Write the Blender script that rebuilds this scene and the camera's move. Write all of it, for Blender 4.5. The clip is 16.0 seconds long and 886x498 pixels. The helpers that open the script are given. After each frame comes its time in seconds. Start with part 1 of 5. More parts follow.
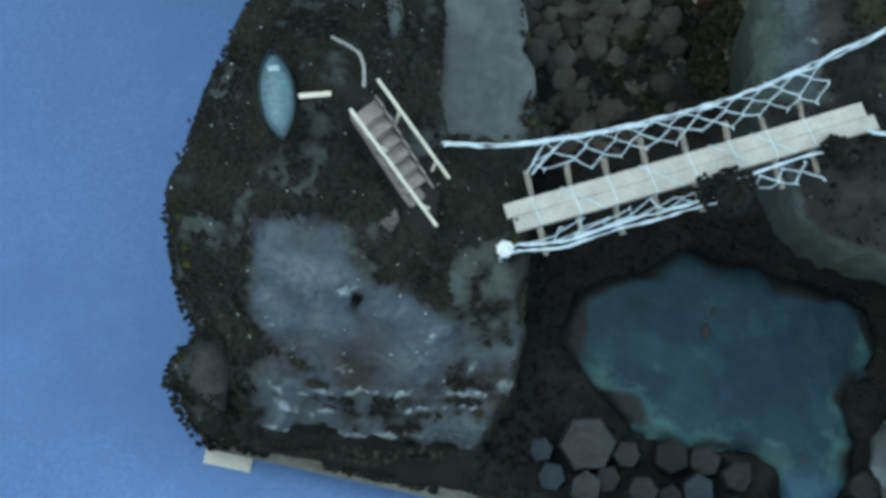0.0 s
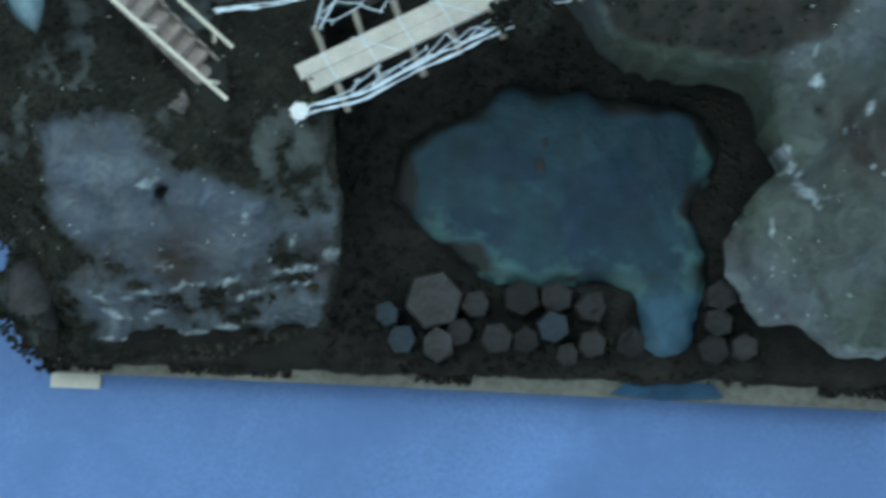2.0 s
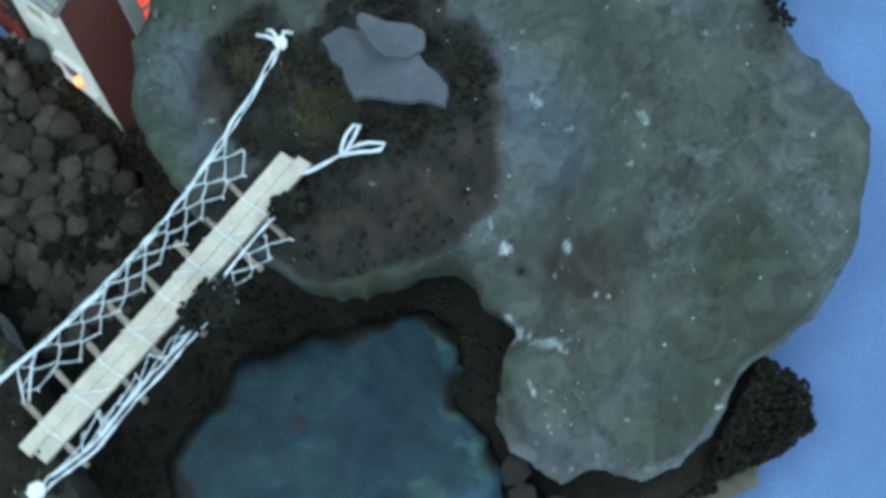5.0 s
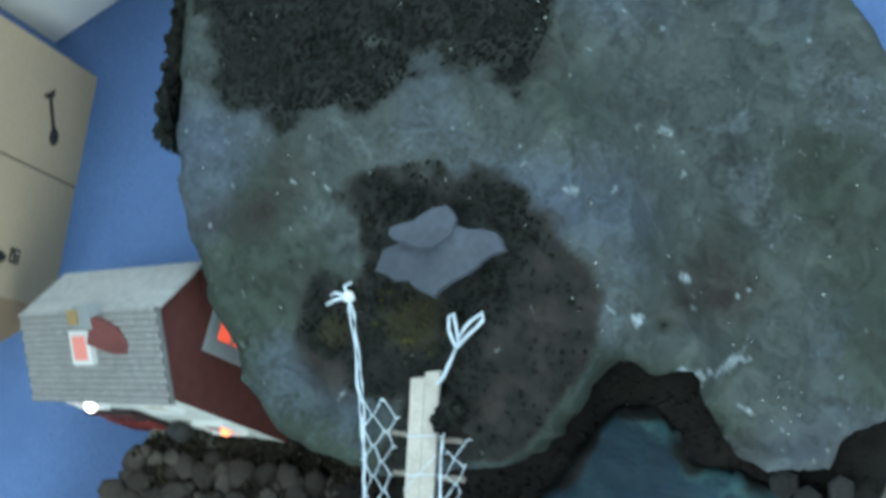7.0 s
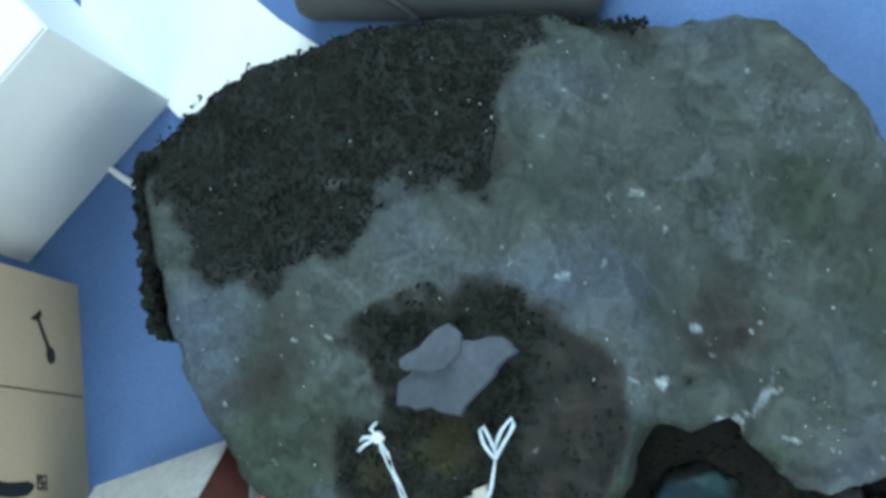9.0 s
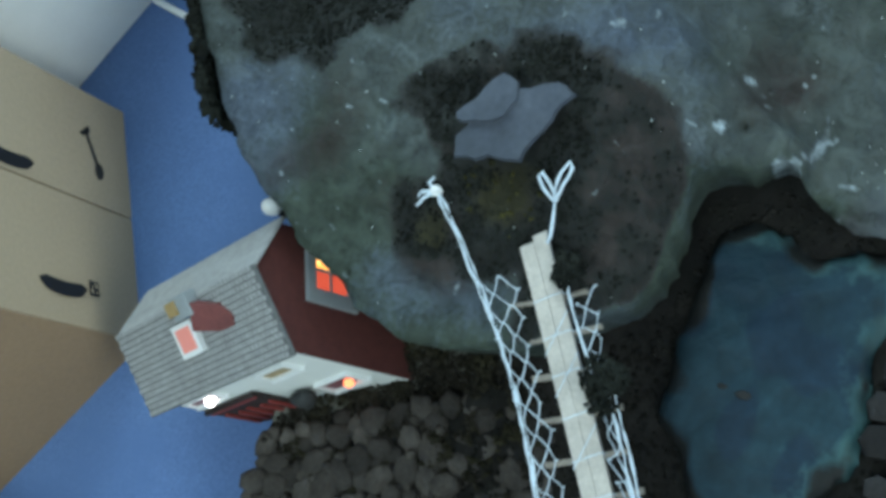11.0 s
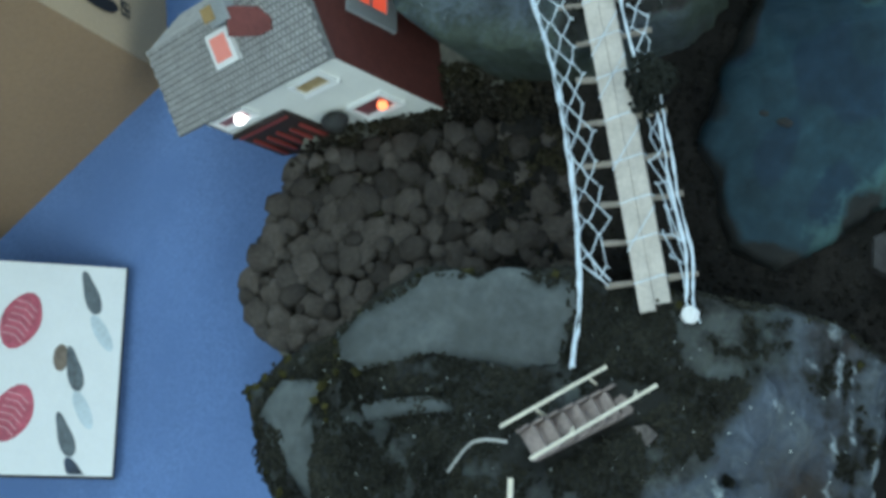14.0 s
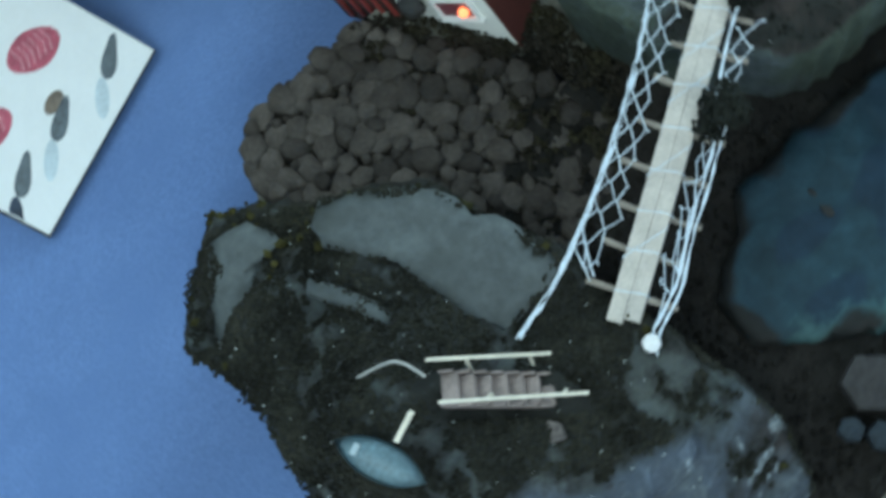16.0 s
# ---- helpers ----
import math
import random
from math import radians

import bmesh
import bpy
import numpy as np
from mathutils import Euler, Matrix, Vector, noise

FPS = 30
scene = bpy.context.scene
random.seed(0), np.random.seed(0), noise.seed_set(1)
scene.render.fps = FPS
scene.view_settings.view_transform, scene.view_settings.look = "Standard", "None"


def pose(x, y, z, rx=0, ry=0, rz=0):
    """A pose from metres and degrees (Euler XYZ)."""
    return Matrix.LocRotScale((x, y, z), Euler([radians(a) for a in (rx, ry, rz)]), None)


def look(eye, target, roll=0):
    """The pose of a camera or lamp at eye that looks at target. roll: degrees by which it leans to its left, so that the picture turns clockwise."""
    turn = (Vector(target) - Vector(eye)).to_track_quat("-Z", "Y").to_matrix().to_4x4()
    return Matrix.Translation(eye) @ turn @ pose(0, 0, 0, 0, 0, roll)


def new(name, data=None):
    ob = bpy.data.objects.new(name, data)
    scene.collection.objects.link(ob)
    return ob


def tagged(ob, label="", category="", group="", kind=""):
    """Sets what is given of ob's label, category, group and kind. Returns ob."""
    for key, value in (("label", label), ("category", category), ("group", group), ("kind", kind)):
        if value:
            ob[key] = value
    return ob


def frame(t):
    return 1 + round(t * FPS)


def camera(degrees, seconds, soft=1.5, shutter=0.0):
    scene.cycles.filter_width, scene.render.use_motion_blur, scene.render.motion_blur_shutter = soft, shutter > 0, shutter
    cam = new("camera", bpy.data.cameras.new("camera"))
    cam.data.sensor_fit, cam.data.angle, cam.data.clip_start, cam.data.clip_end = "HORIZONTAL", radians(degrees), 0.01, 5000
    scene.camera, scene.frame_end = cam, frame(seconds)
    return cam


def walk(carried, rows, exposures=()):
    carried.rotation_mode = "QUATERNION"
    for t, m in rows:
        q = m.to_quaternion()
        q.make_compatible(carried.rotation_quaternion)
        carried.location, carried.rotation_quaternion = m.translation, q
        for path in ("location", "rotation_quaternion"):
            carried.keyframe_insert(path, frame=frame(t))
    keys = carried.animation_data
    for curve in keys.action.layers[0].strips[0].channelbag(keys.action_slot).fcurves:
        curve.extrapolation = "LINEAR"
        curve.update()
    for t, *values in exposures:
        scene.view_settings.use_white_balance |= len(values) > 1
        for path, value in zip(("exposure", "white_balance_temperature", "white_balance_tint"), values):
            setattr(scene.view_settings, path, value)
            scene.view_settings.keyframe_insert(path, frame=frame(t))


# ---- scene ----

cam = camera(40.0, 16.0, soft=3.7, shutter=0.4)
PATH = [
    (0, 0.1272, -0.0029, 0.7913, 11.79, -0.12, 11.75),
    (0.5, 0.1418, -0.0048, 0.7845, 10.70, 0.28, 11.81),
    (1, 0.1493, -0.0139, 0.7701, 8.69, 0.94, 10.31),
    (1.5, 0.1733, -0.0133, 0.7590, 7.44, 0.65, 7.43),
    (2, 0.2186, -0.0081, 0.7540, 7.07, 0.14, 2.09),
    (2.5, 0.2503, 0.0075, 0.7549, 7.15, -0.72, -1.77),
    (3, 0.2717, 0.0226, 0.7576, 7.78, -1.99, -4.73),
    (3.5, 0.2977, 0.0355, 0.7599, 7.81, -2.80, -9.48),
    (4, 0.3065, 0.0470, 0.7638, 9.01, -3.40, -13.42),
    (4.2, 0.3043, 0.0427, 0.7636, 10.20, -4.10, -14.55),
    (6.5, 0.3540, 0.0362, 0.8030, 13.98, 12.15, -47.62),
    (7, 0.3605, 0.0439, 0.8098, 12.84, 15.58, -57.84),
    (7.5, 0.3746, 0.0493, 0.8178, 12.01, 17.87, -67.12),
    (8, 0.3880, 0.0545, 0.8236, 11.52, 18.46, -70.73),
    (8.2, 0.3993, 0.0546, 0.8248, 12.57, 18.72, -72.39),
    (10.3, 0.2792, 0.0415, 0.8015, 11.67, 18.52, -74.29),
    (10.5, 0.2604, 0.0421, 0.8011, 12.12, 18.67, -73.78),
    (11, 0.2189, 0.0448, 0.7991, 12.44, 19.31, -74.70),
    (11.5, 0.1986, 0.0451, 0.7971, 12.39, 19.53, -74.08),
    (12, 0.1745, 0.0504, 0.7944, 12.75, 19.15, -72.58),
    (12.5, 0.1540, 0.0539, 0.7893, 12.04, 18.87, -71.57),
    (13, 0.1349, 0.0519, 0.7857, 11.45, 18.58, -70.92),
    (13.5, 0.1114, 0.0467, 0.7779, 11.17, 18.32, -70.69),
    (14, 0.0852, 0.0429, 0.7732, 10.00, 18.37, -71.12),
    (14.5, 0.0702, 0.0371, 0.7665, 10.12, 17.95, -70.05),
    (15, 0.0560, 0.0364, 0.7617, 10.19, 16.89, -67.55),
    (15.5, 0.0547, 0.0391, 0.7582, 10.89, 15.59, -62.75),
    (16, 0.0810, 0.0435, 0.7528, 14.17, 12.70, -44.61),
]
walk(cam, [(r[0], pose(*r[1:])) for r in PATH], exposures=((0.0, -0.1), (1.0, -0.1), (2.0, -0.2), (3.0, 0.02), (4.0, 0.25), (6.3, 0.12), (7.5, 0.24), (8.2, 0.26), (10.3, -0.02), (12.0, -0.2), (14.0, -0.22), (16.0, -0.14)))

U = 0.25  # one plan unit in metres: the plan below is drawn in quarter metres

# ---- light ----
world = bpy.data.worlds.new("sky")
scene.world = world
world.use_nodes = True
wn = world.node_tree.nodes
sky = wn.new("ShaderNodeTexSky")
sky.sky_type = "NISHITA"
sky.sun_disc = False
sky.sun_elevation, sky.sun_rotation = radians(35), radians(200)
world.node_tree.links.new(sky.outputs["Color"], wn["Background"].inputs["Color"])
wn["Background"].inputs["Strength"].default_value = 0.1


def area_lamp(name, m, sx, sy, watts, colour):
    lamp = bpy.data.lights.new(name, "AREA")
    lamp.shape, lamp.size, lamp.size_y, lamp.energy, lamp.color = "RECTANGLE", sx, sy, watts, colour
    ob = new(name, lamp)
    ob.matrix_world = m
    return ob


area_lamp("window_and_fill_light", look((2.66, 1.10, 1.5), (0.2, 0.25, 0.3)), 1.8, 1.25, 66, (0.67, 0.905, 0.985))
# Low fill from the south, added to brighten the cartons; no known source.
area_lamp("window_and_fill_light", look((-0.45, -2.16, 1.6), (0.1, 0.3, 0.1)), 1.8, 1.25, 38, (0.76, 0.96, 0.975))
# Overhead fill added to lift the west side; no fixture is known.
area_lamp("overhead_fill", look((-0.95, 0.65, 2.47), (-0.95, 0.65, 0)), 1.6, 1.2, 36, (0.78, 0.97, 0.975))


# ---- materials ----
def material(name, base, rough=0.7, metal=0.0, spread=0.15, scale=40.0, fine=400.0, bump=0.3, bump_m=0.001, spec=0.5, extra=None, vary="", wash=0.0, wash_scale=30.0, patchy=0.34, second=None):
    """A surface whose colour wanders at two scales, with fine relief. extra: rows of (attribute, colour, grain) laid over it."""
    m = bpy.data.materials.new(name)
    m.use_nodes = True
    nt = m.node_tree
    n, l = nt.nodes, nt.links
    bsdf = n["Principled BSDF"]
    tc = n.new("ShaderNodeTexCoord")
    a, b = n.new("ShaderNodeTexNoise"), n.new("ShaderNodeTexNoise")
    for node, s in ((a, scale), (b, fine)):
        node.inputs["Scale"].default_value = s
        node.inputs["Detail"].default_value = 6
        l.new(tc.outputs["Object"], node.inputs["Vector"])
    mix = n.new("ShaderNodeMix")
    mix.data_type = "FLOAT"
    mix.inputs[0].default_value = 0.45
    l.new(a.outputs["Fac"], mix.inputs[2])
    l.new(b.outputs["Fac"], mix.inputs[3])
    ramp = n.new("ShaderNodeValToRGB")
    lo = [max(0, c * (1 - 2.2 * spread)) for c in base]
    hi = [min(1, c * (1 + 2.2 * spread)) for c in base]
    ramp.color_ramp.elements[0].position, ramp.color_ramp.elements[1].position = 0.3, 0.7
    ramp.color_ramp.elements[0].color, ramp.color_ramp.elements[1].color = (*lo, 1), (*hi, 1)
    l.new(mix.outputs[0], ramp.inputs[0])
    colour = ramp.outputs["Color"]
    if second:  # patches of another tone: (colour, patches a metre)
        blot = n.new("ShaderNodeTexNoise")
        blot.inputs["Scale"].default_value, blot.inputs["Detail"].default_value, blot.inputs["Roughness"].default_value = second[1], 5, 0.65
        l.new(tc.outputs["Object"], blot.inputs["Vector"])
        cut = n.new("ShaderNodeMapRange")
        cut.inputs[1].default_value, cut.inputs[2].default_value = 0.46, 0.66
        l.new(blot.outputs["Fac"], cut.inputs[0])
        to = n.new("ShaderNodeMix")
        to.data_type = "RGBA"
        to.inputs[7].default_value = (*second[0], 1)
        l.new(cut.outputs[0], to.inputs[0])
        l.new(colour, to.inputs[6])
        colour = to.outputs[2]
    if vary:  # each piece a little lighter or darker than its neighbours
        info = n.new("ShaderNodeNewGeometry") if vary == "island" else n.new("ShaderNodeObjectInfo")
        tone = n.new("ShaderNodeMapRange")
        tone.inputs[3].default_value, tone.inputs[4].default_value = (0.7, 1.35) if vary == "island" else (0.55, 1.6)
        l.new(info.outputs["Random Per Island" if vary == "island" else "Random"], tone.inputs[0])
        times = n.new("ShaderNodeMix")
        times.data_type, times.blend_type = "RGBA", "MULTIPLY"
        times.inputs[0].default_value = 1.0
        l.new(colour, times.inputs[6])
        l.new(tone.outputs[0], times.inputs[7])
        colour = times.outputs[2]
    for attribute, c2, edge in extra or ():
        at = n.new("ShaderNodeAttribute")
        at.attribute_name = attribute
        add = n.new("ShaderNodeMath")
        add.operation = "MULTIPLY_ADD"
        add.inputs[1].default_value, add.inputs[2].default_value = edge, -edge / 2
        l.new(mix.outputs[0], add.inputs[0])
        total = n.new("ShaderNodeMath")
        total.operation = "ADD"
        total.use_clamp = True
        l.new(add.outputs[0], total.inputs[0])
        l.new(at.outputs["Fac"], total.inputs[1])
        sharp = n.new("ShaderNodeMapRange")
        sharp.inputs[1].default_value, sharp.inputs[2].default_value = 0.3, 0.7
        l.new(total.outputs[0], sharp.inputs[0])
        over = n.new("ShaderNodeMix")
        over.data_type = "RGBA"
        r2 = n.new("ShaderNodeMix")
        r2.data_type = "RGBA"
        r2.inputs[6].default_value = (*[c * 0.6 for c in c2], 1)
        r2.inputs[7].default_value = (*[min(1, c * 1.4) for c in c2], 1)
        l.new(b.outputs["Fac"], r2.inputs[0])
        l.new(sharp.outputs[0], over.inputs[0])
        l.new(colour, over.inputs[6])
        l.new(r2.outputs[2], over.inputs[7])
        colour = over.outputs[2]
    height = mix.outputs[0]
    if wash:  # thin cracks that took a dark wash, and a rough relief with them
        warp = n.new("ShaderNodeTexNoise")
        warp.inputs["Scale"].default_value, warp.inputs["Detail"].default_value, warp.inputs["Distortion"].default_value = wash_scale, 5, 1.2
        l.new(tc.outputs["Object"], warp.inputs["Vector"])
        off = n.new("ShaderNodeMath")
        off.operation = "SUBTRACT"
        off.inputs[1].default_value = 0.5
        l.new(warp.outputs["Fac"], off.inputs[0])
        dist = n.new("ShaderNodeMath")
        dist.operation = "ABSOLUTE"
        l.new(off.outputs[0], dist.inputs[0])
        line = n.new("ShaderNodeMapRange")
        line.inputs[1].default_value, line.inputs[2].default_value = 0.0, 0.02
        line.inputs[3].default_value, line.inputs[4].default_value = 1 - wash, 1.0
        l.new(dist.outputs[0], line.inputs[0])
        patch = n.new("ShaderNodeMapRange")
        patch.inputs[1].default_value, patch.inputs[2].default_value = 0.35, 0.65
        patch.inputs[3].default_value, patch.inputs[4].default_value = 1 - patchy, 1 + patchy
        l.new(warp.outputs["Fac"], patch.inputs[0])
        both = n.new("ShaderNodeMath")
        both.operation = "MULTIPLY"
        l.new(line.outputs[0], both.inputs[0])
        l.new(patch.outputs[0], both.inputs[1])
        times = n.new("ShaderNodeMix")
        times.data_type, times.blend_type = "RGBA", "MULTIPLY"
        times.inputs[0].default_value = 1.0
        l.new(colour, times.inputs[6])
        l.new(both.outputs[0], times.inputs[7])
        colour = times.outputs[2]
        tall = n.new("ShaderNodeMath")
        tall.operation = "MULTIPLY_ADD"
        tall.inputs[1].default_value = 0.8
        l.new(both.outputs[0], tall.inputs[0])
        l.new(mix.outputs[0], tall.inputs[2])
        height = tall.outputs[0]
    l.new(colour, bsdf.inputs["Base Color"])
    bsdf.inputs["Roughness"].default_value, bsdf.inputs["Metallic"].default_value = rough, metal
    bsdf.inputs["Specular IOR Level"].default_value = spec
    bp = n.new("ShaderNodeBump")
    bp.inputs["Strength"].default_value, bp.inputs["Distance"].default_value = bump, bump_m
    l.new(height, bp.inputs["Height"])
    l.new(bp.outputs["Normal"], bsdf.inputs["Normal"])
    return m


CARPET = material("blue_carpet", (0.108, 0.193, 0.395), 0.85, spread=0.13, second=((0.094, 0.172, 0.360), 9), scale=5, fine=380, bump=0.6, bump_m=0.002, spec=0.3)
ROCK = material("painted_rock", (0.058, 0.073, 0.071), 0.75, spread=0.22, scale=36, fine=260, bump=1.0, bump_m=0.004, spec=0.3, wash=0.14, wash_scale=40, patchy=0.20, second=((0.078, 0.093, 0.087), 16),
                extra=(("moss", (0.038, 0.053, 0.041), 1.0), ("blue", (0.070, 0.092, 0.122), 0.9), ("pale", (0.104, 0.128, 0.138), 1.2), ("brown", (0.030, 0.025, 0.0225), 1.0), ("flock", (0.0132, 0.0150, 0.0132), 1.4),
                       ("olive", (0.024, 0.023, 0.009), 1.0), ("chalk", (0.34, 0.41, 0.44), 1.3)))
EARTH = material("dark_earth", (0.0168, 0.0158, 0.0145), 0.95, spread=0.3, scale=60, fine=500, bump=0.8, bump_m=0.003, spec=0.15, second=((0.012, 0.0125, 0.0115), 14), extra=(("moss", (0.018, 0.020, 0.014), 0.6),))
WATER = material("painted_water", (0.0145, 0.039, 0.053), 0.55, spread=0.20, scale=30, fine=110, bump=0.8, bump_m=0.003, spec=0.2, wash=0.05, wash_scale=26, patchy=0.16, second=((0.011, 0.030, 0.047), 18),
                 extra=(("deep", (0.011, 0.029, 0.048), 1.0), ("foam", (0.040, 0.096, 0.098), 1.6), ("inlet", (0.030, 0.074, 0.112), 0.8), ("silt", (0.012, 0.014, 0.014), 1.8)))
BOARD = material("bare_board", (0.105, 0.105, 0.088), 0.8, spread=0.28, scale=14, fine=200)
BARE = material("pale_card", (0.5, 0.48, 0.42), 0.8, spread=0.08)
SPLASH = material("blue_paint", (0.020, 0.055, 0.100), 0.85, spread=0.2, spec=0.15)
WOOD = material("balsa_wood", (0.50, 0.465, 0.415), 0.65, spread=0.12, scale=60, fine=500)
TWIG = material("peeled_twig", (0.27, 0.24, 0.20), 0.7, spread=0.15, scale=80)
CORD = material("white_cord", (0.62, 0.72, 0.80), 0.8, spread=0.10, scale=200, fine=1500, bump=0.6)
CORD_WHITE = material("knotted_cord", (0.86, 0.88, 0.88), 0.6, spread=0.05, scale=200, fine=1500, bump=0.6)
STONE = material("cobble_stone", (0.054, 0.048, 0.042), 0.8, spread=0.3, scale=50, fine=240, bump=0.6, bump_m=0.002, spec=0.2, vary="object", wash=0.10, wash_scale=60, patchy=0.2, second=((0.064, 0.052, 0.042), 18))
BASALT = material("basalt", (0.0165, 0.016, 0.016), 0.7, spread=0.25, scale=40, fine=300, spec=0.2, vary="object")
BASALT_PALE = material("pale_basalt", (0.036, 0.036, 0.037), 0.7, spread=0.25, scale=40, fine=300, spec=0.2)
BASALT_BLUE = material("blue_basalt", (0.021, 0.031, 0.040), 0.7, spread=0.2, scale=40, fine=300, spec=0.2)
SLATE = material("grey_slate", (0.080, 0.096, 0.099), 0.65, spread=0.16, scale=24, fine=180, bump=0.7, bump_m=0.003, spec=0.25, wash=0.06, wash_scale=34, patchy=0.12, second=((0.062, 0.074, 0.074), 20))
PURPLE_SLATE = material("lilac_slate", (0.078, 0.092, 0.116), 0.75, spread=0.12, scale=30, fine=220, spec=0.15, wash=0.05, patchy=0.1, second=((0.064, 0.077, 0.095), 24))
RUBBLE = material("rubble", (0.15, 0.135, 0.13), 0.85, spread=0.35, scale=70, fine=300, bump=0.8, bump_m=0.003, second=((0.07, 0.066, 0.064), 60))
STEP = material("step_card", (0.235, 0.195, 0.18), 0.7, spread=0.2, scale=60)
RAIL = material("pale_stick", (0.72, 0.68, 0.56), 0.6, spread=0.08, scale=90)
RAIL_DULL = material("grey_stick", (0.35, 0.36, 0.34), 0.6, spread=0.1, scale=90)
BOAT = material("boat_paint", (0.105, 0.185, 0.22), 0.45, spread=0.25, scale=40, second=((0.06, 0.11, 0.135), 30))
BOAT_LIGHT = material("boat_light_spot", (0.27, 0.36, 0.40), 0.4, spread=0.08)
FLOCK = material("flock", (0.0135, 0.0152, 0.0128), 0.95, spread=0.35, scale=30, fine=200, spec=0.1, vary="island", second=((0.022, 0.0255, 0.0215), 26))
FLOCK_BROWN = material("brown_flock", (0.023, 0.0205, 0.016), 0.95, spread=0.35, scale=30, fine=200, spec=0.1, vary="island", second=((0.03, 0.028, 0.016), 26))
SCATTER = material("earth_scatter", (0.0155, 0.015, 0.0135), 0.95, spread=0.35, scale=30, fine=200, spec=0.1, vary="island", second=((0.0155, 0.0155, 0.0135), 26))
FLOCK_CLIFF = material("cliff_flock", (0.0185, 0.0195, 0.0155), 0.95, spread=0.35, scale=30, fine=200, spec=0.1, vary="island", second=((0.036, 0.037, 0.029), 22))
MOSS = material("olive_moss", (0.034, 0.034, 0.014), 0.95, spread=0.35, scale=30, fine=200, spec=0.1, vary="island", second=((0.058, 0.054, 0.018), 26))
GRIT_GLINT = material("pale_grit_glint", (0.36, 0.41, 0.40), 0.5, spread=0.2)
DARK = material("dark_scrap", (0.018, 0.02, 0.02), 0.8, spread=0.2)
CARD = material("cardboard", (0.51, 0.395, 0.265), 0.8, spread=0.06, scale=4, fine=300, bump=0.1)
# The carton's card again, darkened: the flap's shade is in the colour.
CARD_SHADED = material("shaded_brown_cardboard", (0.30, 0.195, 0.11), 0.8, spread=0.07, scale=4, fine=300, bump=0.1)
CARD_GREY = material("grey_cardboard", (0.09, 0.09, 0.10), 0.8, spread=0.1)
INK = material("print_ink", (0.03, 0.028, 0.025), 0.7, spread=0.1)
BLACK = material("black_plastic", (0.012, 0.012, 0.013), 0.6, spread=0.1)
BAG = material("grey_fabric", (0.075, 0.08, 0.08), 0.85, spread=0.1, fine=900)
WHITE = material("white_card", (0.84, 0.86, 0.85), 0.5, spread=0.02, bump=0.05)
GLOSS_WHITE = material("glossy_white", (0.74, 0.78, 0.78), 0.25, spread=0.02, bump=0.02)
WALL = material("wall_paint", (0.7, 0.72, 0.72), 0.8, spread=0.02)
PRINT_DARK = material("slate_print", (0.12, 0.15, 0.165), 0.4, spread=0.3, scale=60, second=((0.055, 0.07, 0.08), 60))
PRINT_PALE = material("wash_print", (0.50, 0.60, 0.64), 0.4, spread=0.1, scale=60)
PRINT_BROWN = material("brown_print", (0.16, 0.13, 0.10), 0.4, spread=0.2, scale=120)
PRINT_NAVY = material("navy_print", (0.03, 0.05, 0.08), 0.4, spread=0.25, scale=60)
PRINT_RED = material("red_print", (0.42, 0.09, 0.13), 0.4, spread=0.2, scale=90)
PRINT_PINK = material("pink_print", (0.65, 0.35, 0.38), 0.4, spread=0.1, scale=90)
HOUSE_WHITE = material("house_white", (0.70, 0.72, 0.68), 0.6, spread=0.03, scale=40)
HOUSE_TRIM = material("house_trim", (0.75, 0.77, 0.76), 0.5, spread=0.03)
HOUSE_RED = material("house_red", (0.085, 0.022, 0.018), 0.7, spread=0.12, scale=120)
HOUSE_GREY = material("house_grey", (0.27, 0.30, 0.31), 0.6, spread=0.06)
ROOF_TILE = material("roof_tile", (0.33, 0.335, 0.33), 0.7, spread=0.12, scale=150, fine=900, bump=0.4)
ROOF_GAP = material("roof_gap", (0.12, 0.125, 0.125), 0.8, spread=0.12, scale=150, fine=900)
DORMER_RED = material("dormer_red", (0.15, 0.040, 0.036), 0.7, spread=0.15)
PORCH = material("porch_brown", (0.018, 0.010, 0.008), 0.7, spread=0.2)
RED_SLAT = material("red_slat", (0.20, 0.03, 0.025), 0.6, spread=0.1)
OCHRE = material("ochre", (0.35, 0.24, 0.10), 0.7, spread=0.1)
PANE_RED = material("dark_red_pane", (0.16, 0.05, 0.06), 0.3, spread=0.2)
PANE_OCHRE = material("ochre_pane", (0.35, 0.26, 0.13), 0.3, spread=0.2, scale=120)


def glowing(name, colour, strength, base=(0.4, 0.2, 0.1)):
    m = bpy.data.materials.new(name)
    m.use_nodes = True
    b = m.node_tree.nodes["Principled BSDF"]
    b.inputs["Base Color"].default_value = (*base, 1)
    b.inputs["Emission Color"].default_value = (*colour, 1)
    b.inputs["Emission Strength"].default_value = strength
    return m


LED_WHITE = glowing("white_bulb", (1.0, 0.95, 0.95), 7.0)
LED_WARM = glowing("warm_bulb", (1.0, 0.22, 0.08), 3.0)
GLOW_ORANGE = glowing("orange_lit_pane", (1.0, 0.14, 0.07), 0.9)
GLOW_YELLOW = glowing("yellow_lit_pane", (1.0, 0.42, 0.10), 2.0)
GLOW_RED = glowing("red_lit_pane", (1.0, 0.09, 0.05), 0.75)
SPARK = glowing("yellow_bulb", (1.0, 0.75, 0.25), 5.0)
PANE_CORAL = glowing("coral_lit_pane", (1.0, 0.26, 0.22), 0.30, (0.5, 0.22, 0.18))


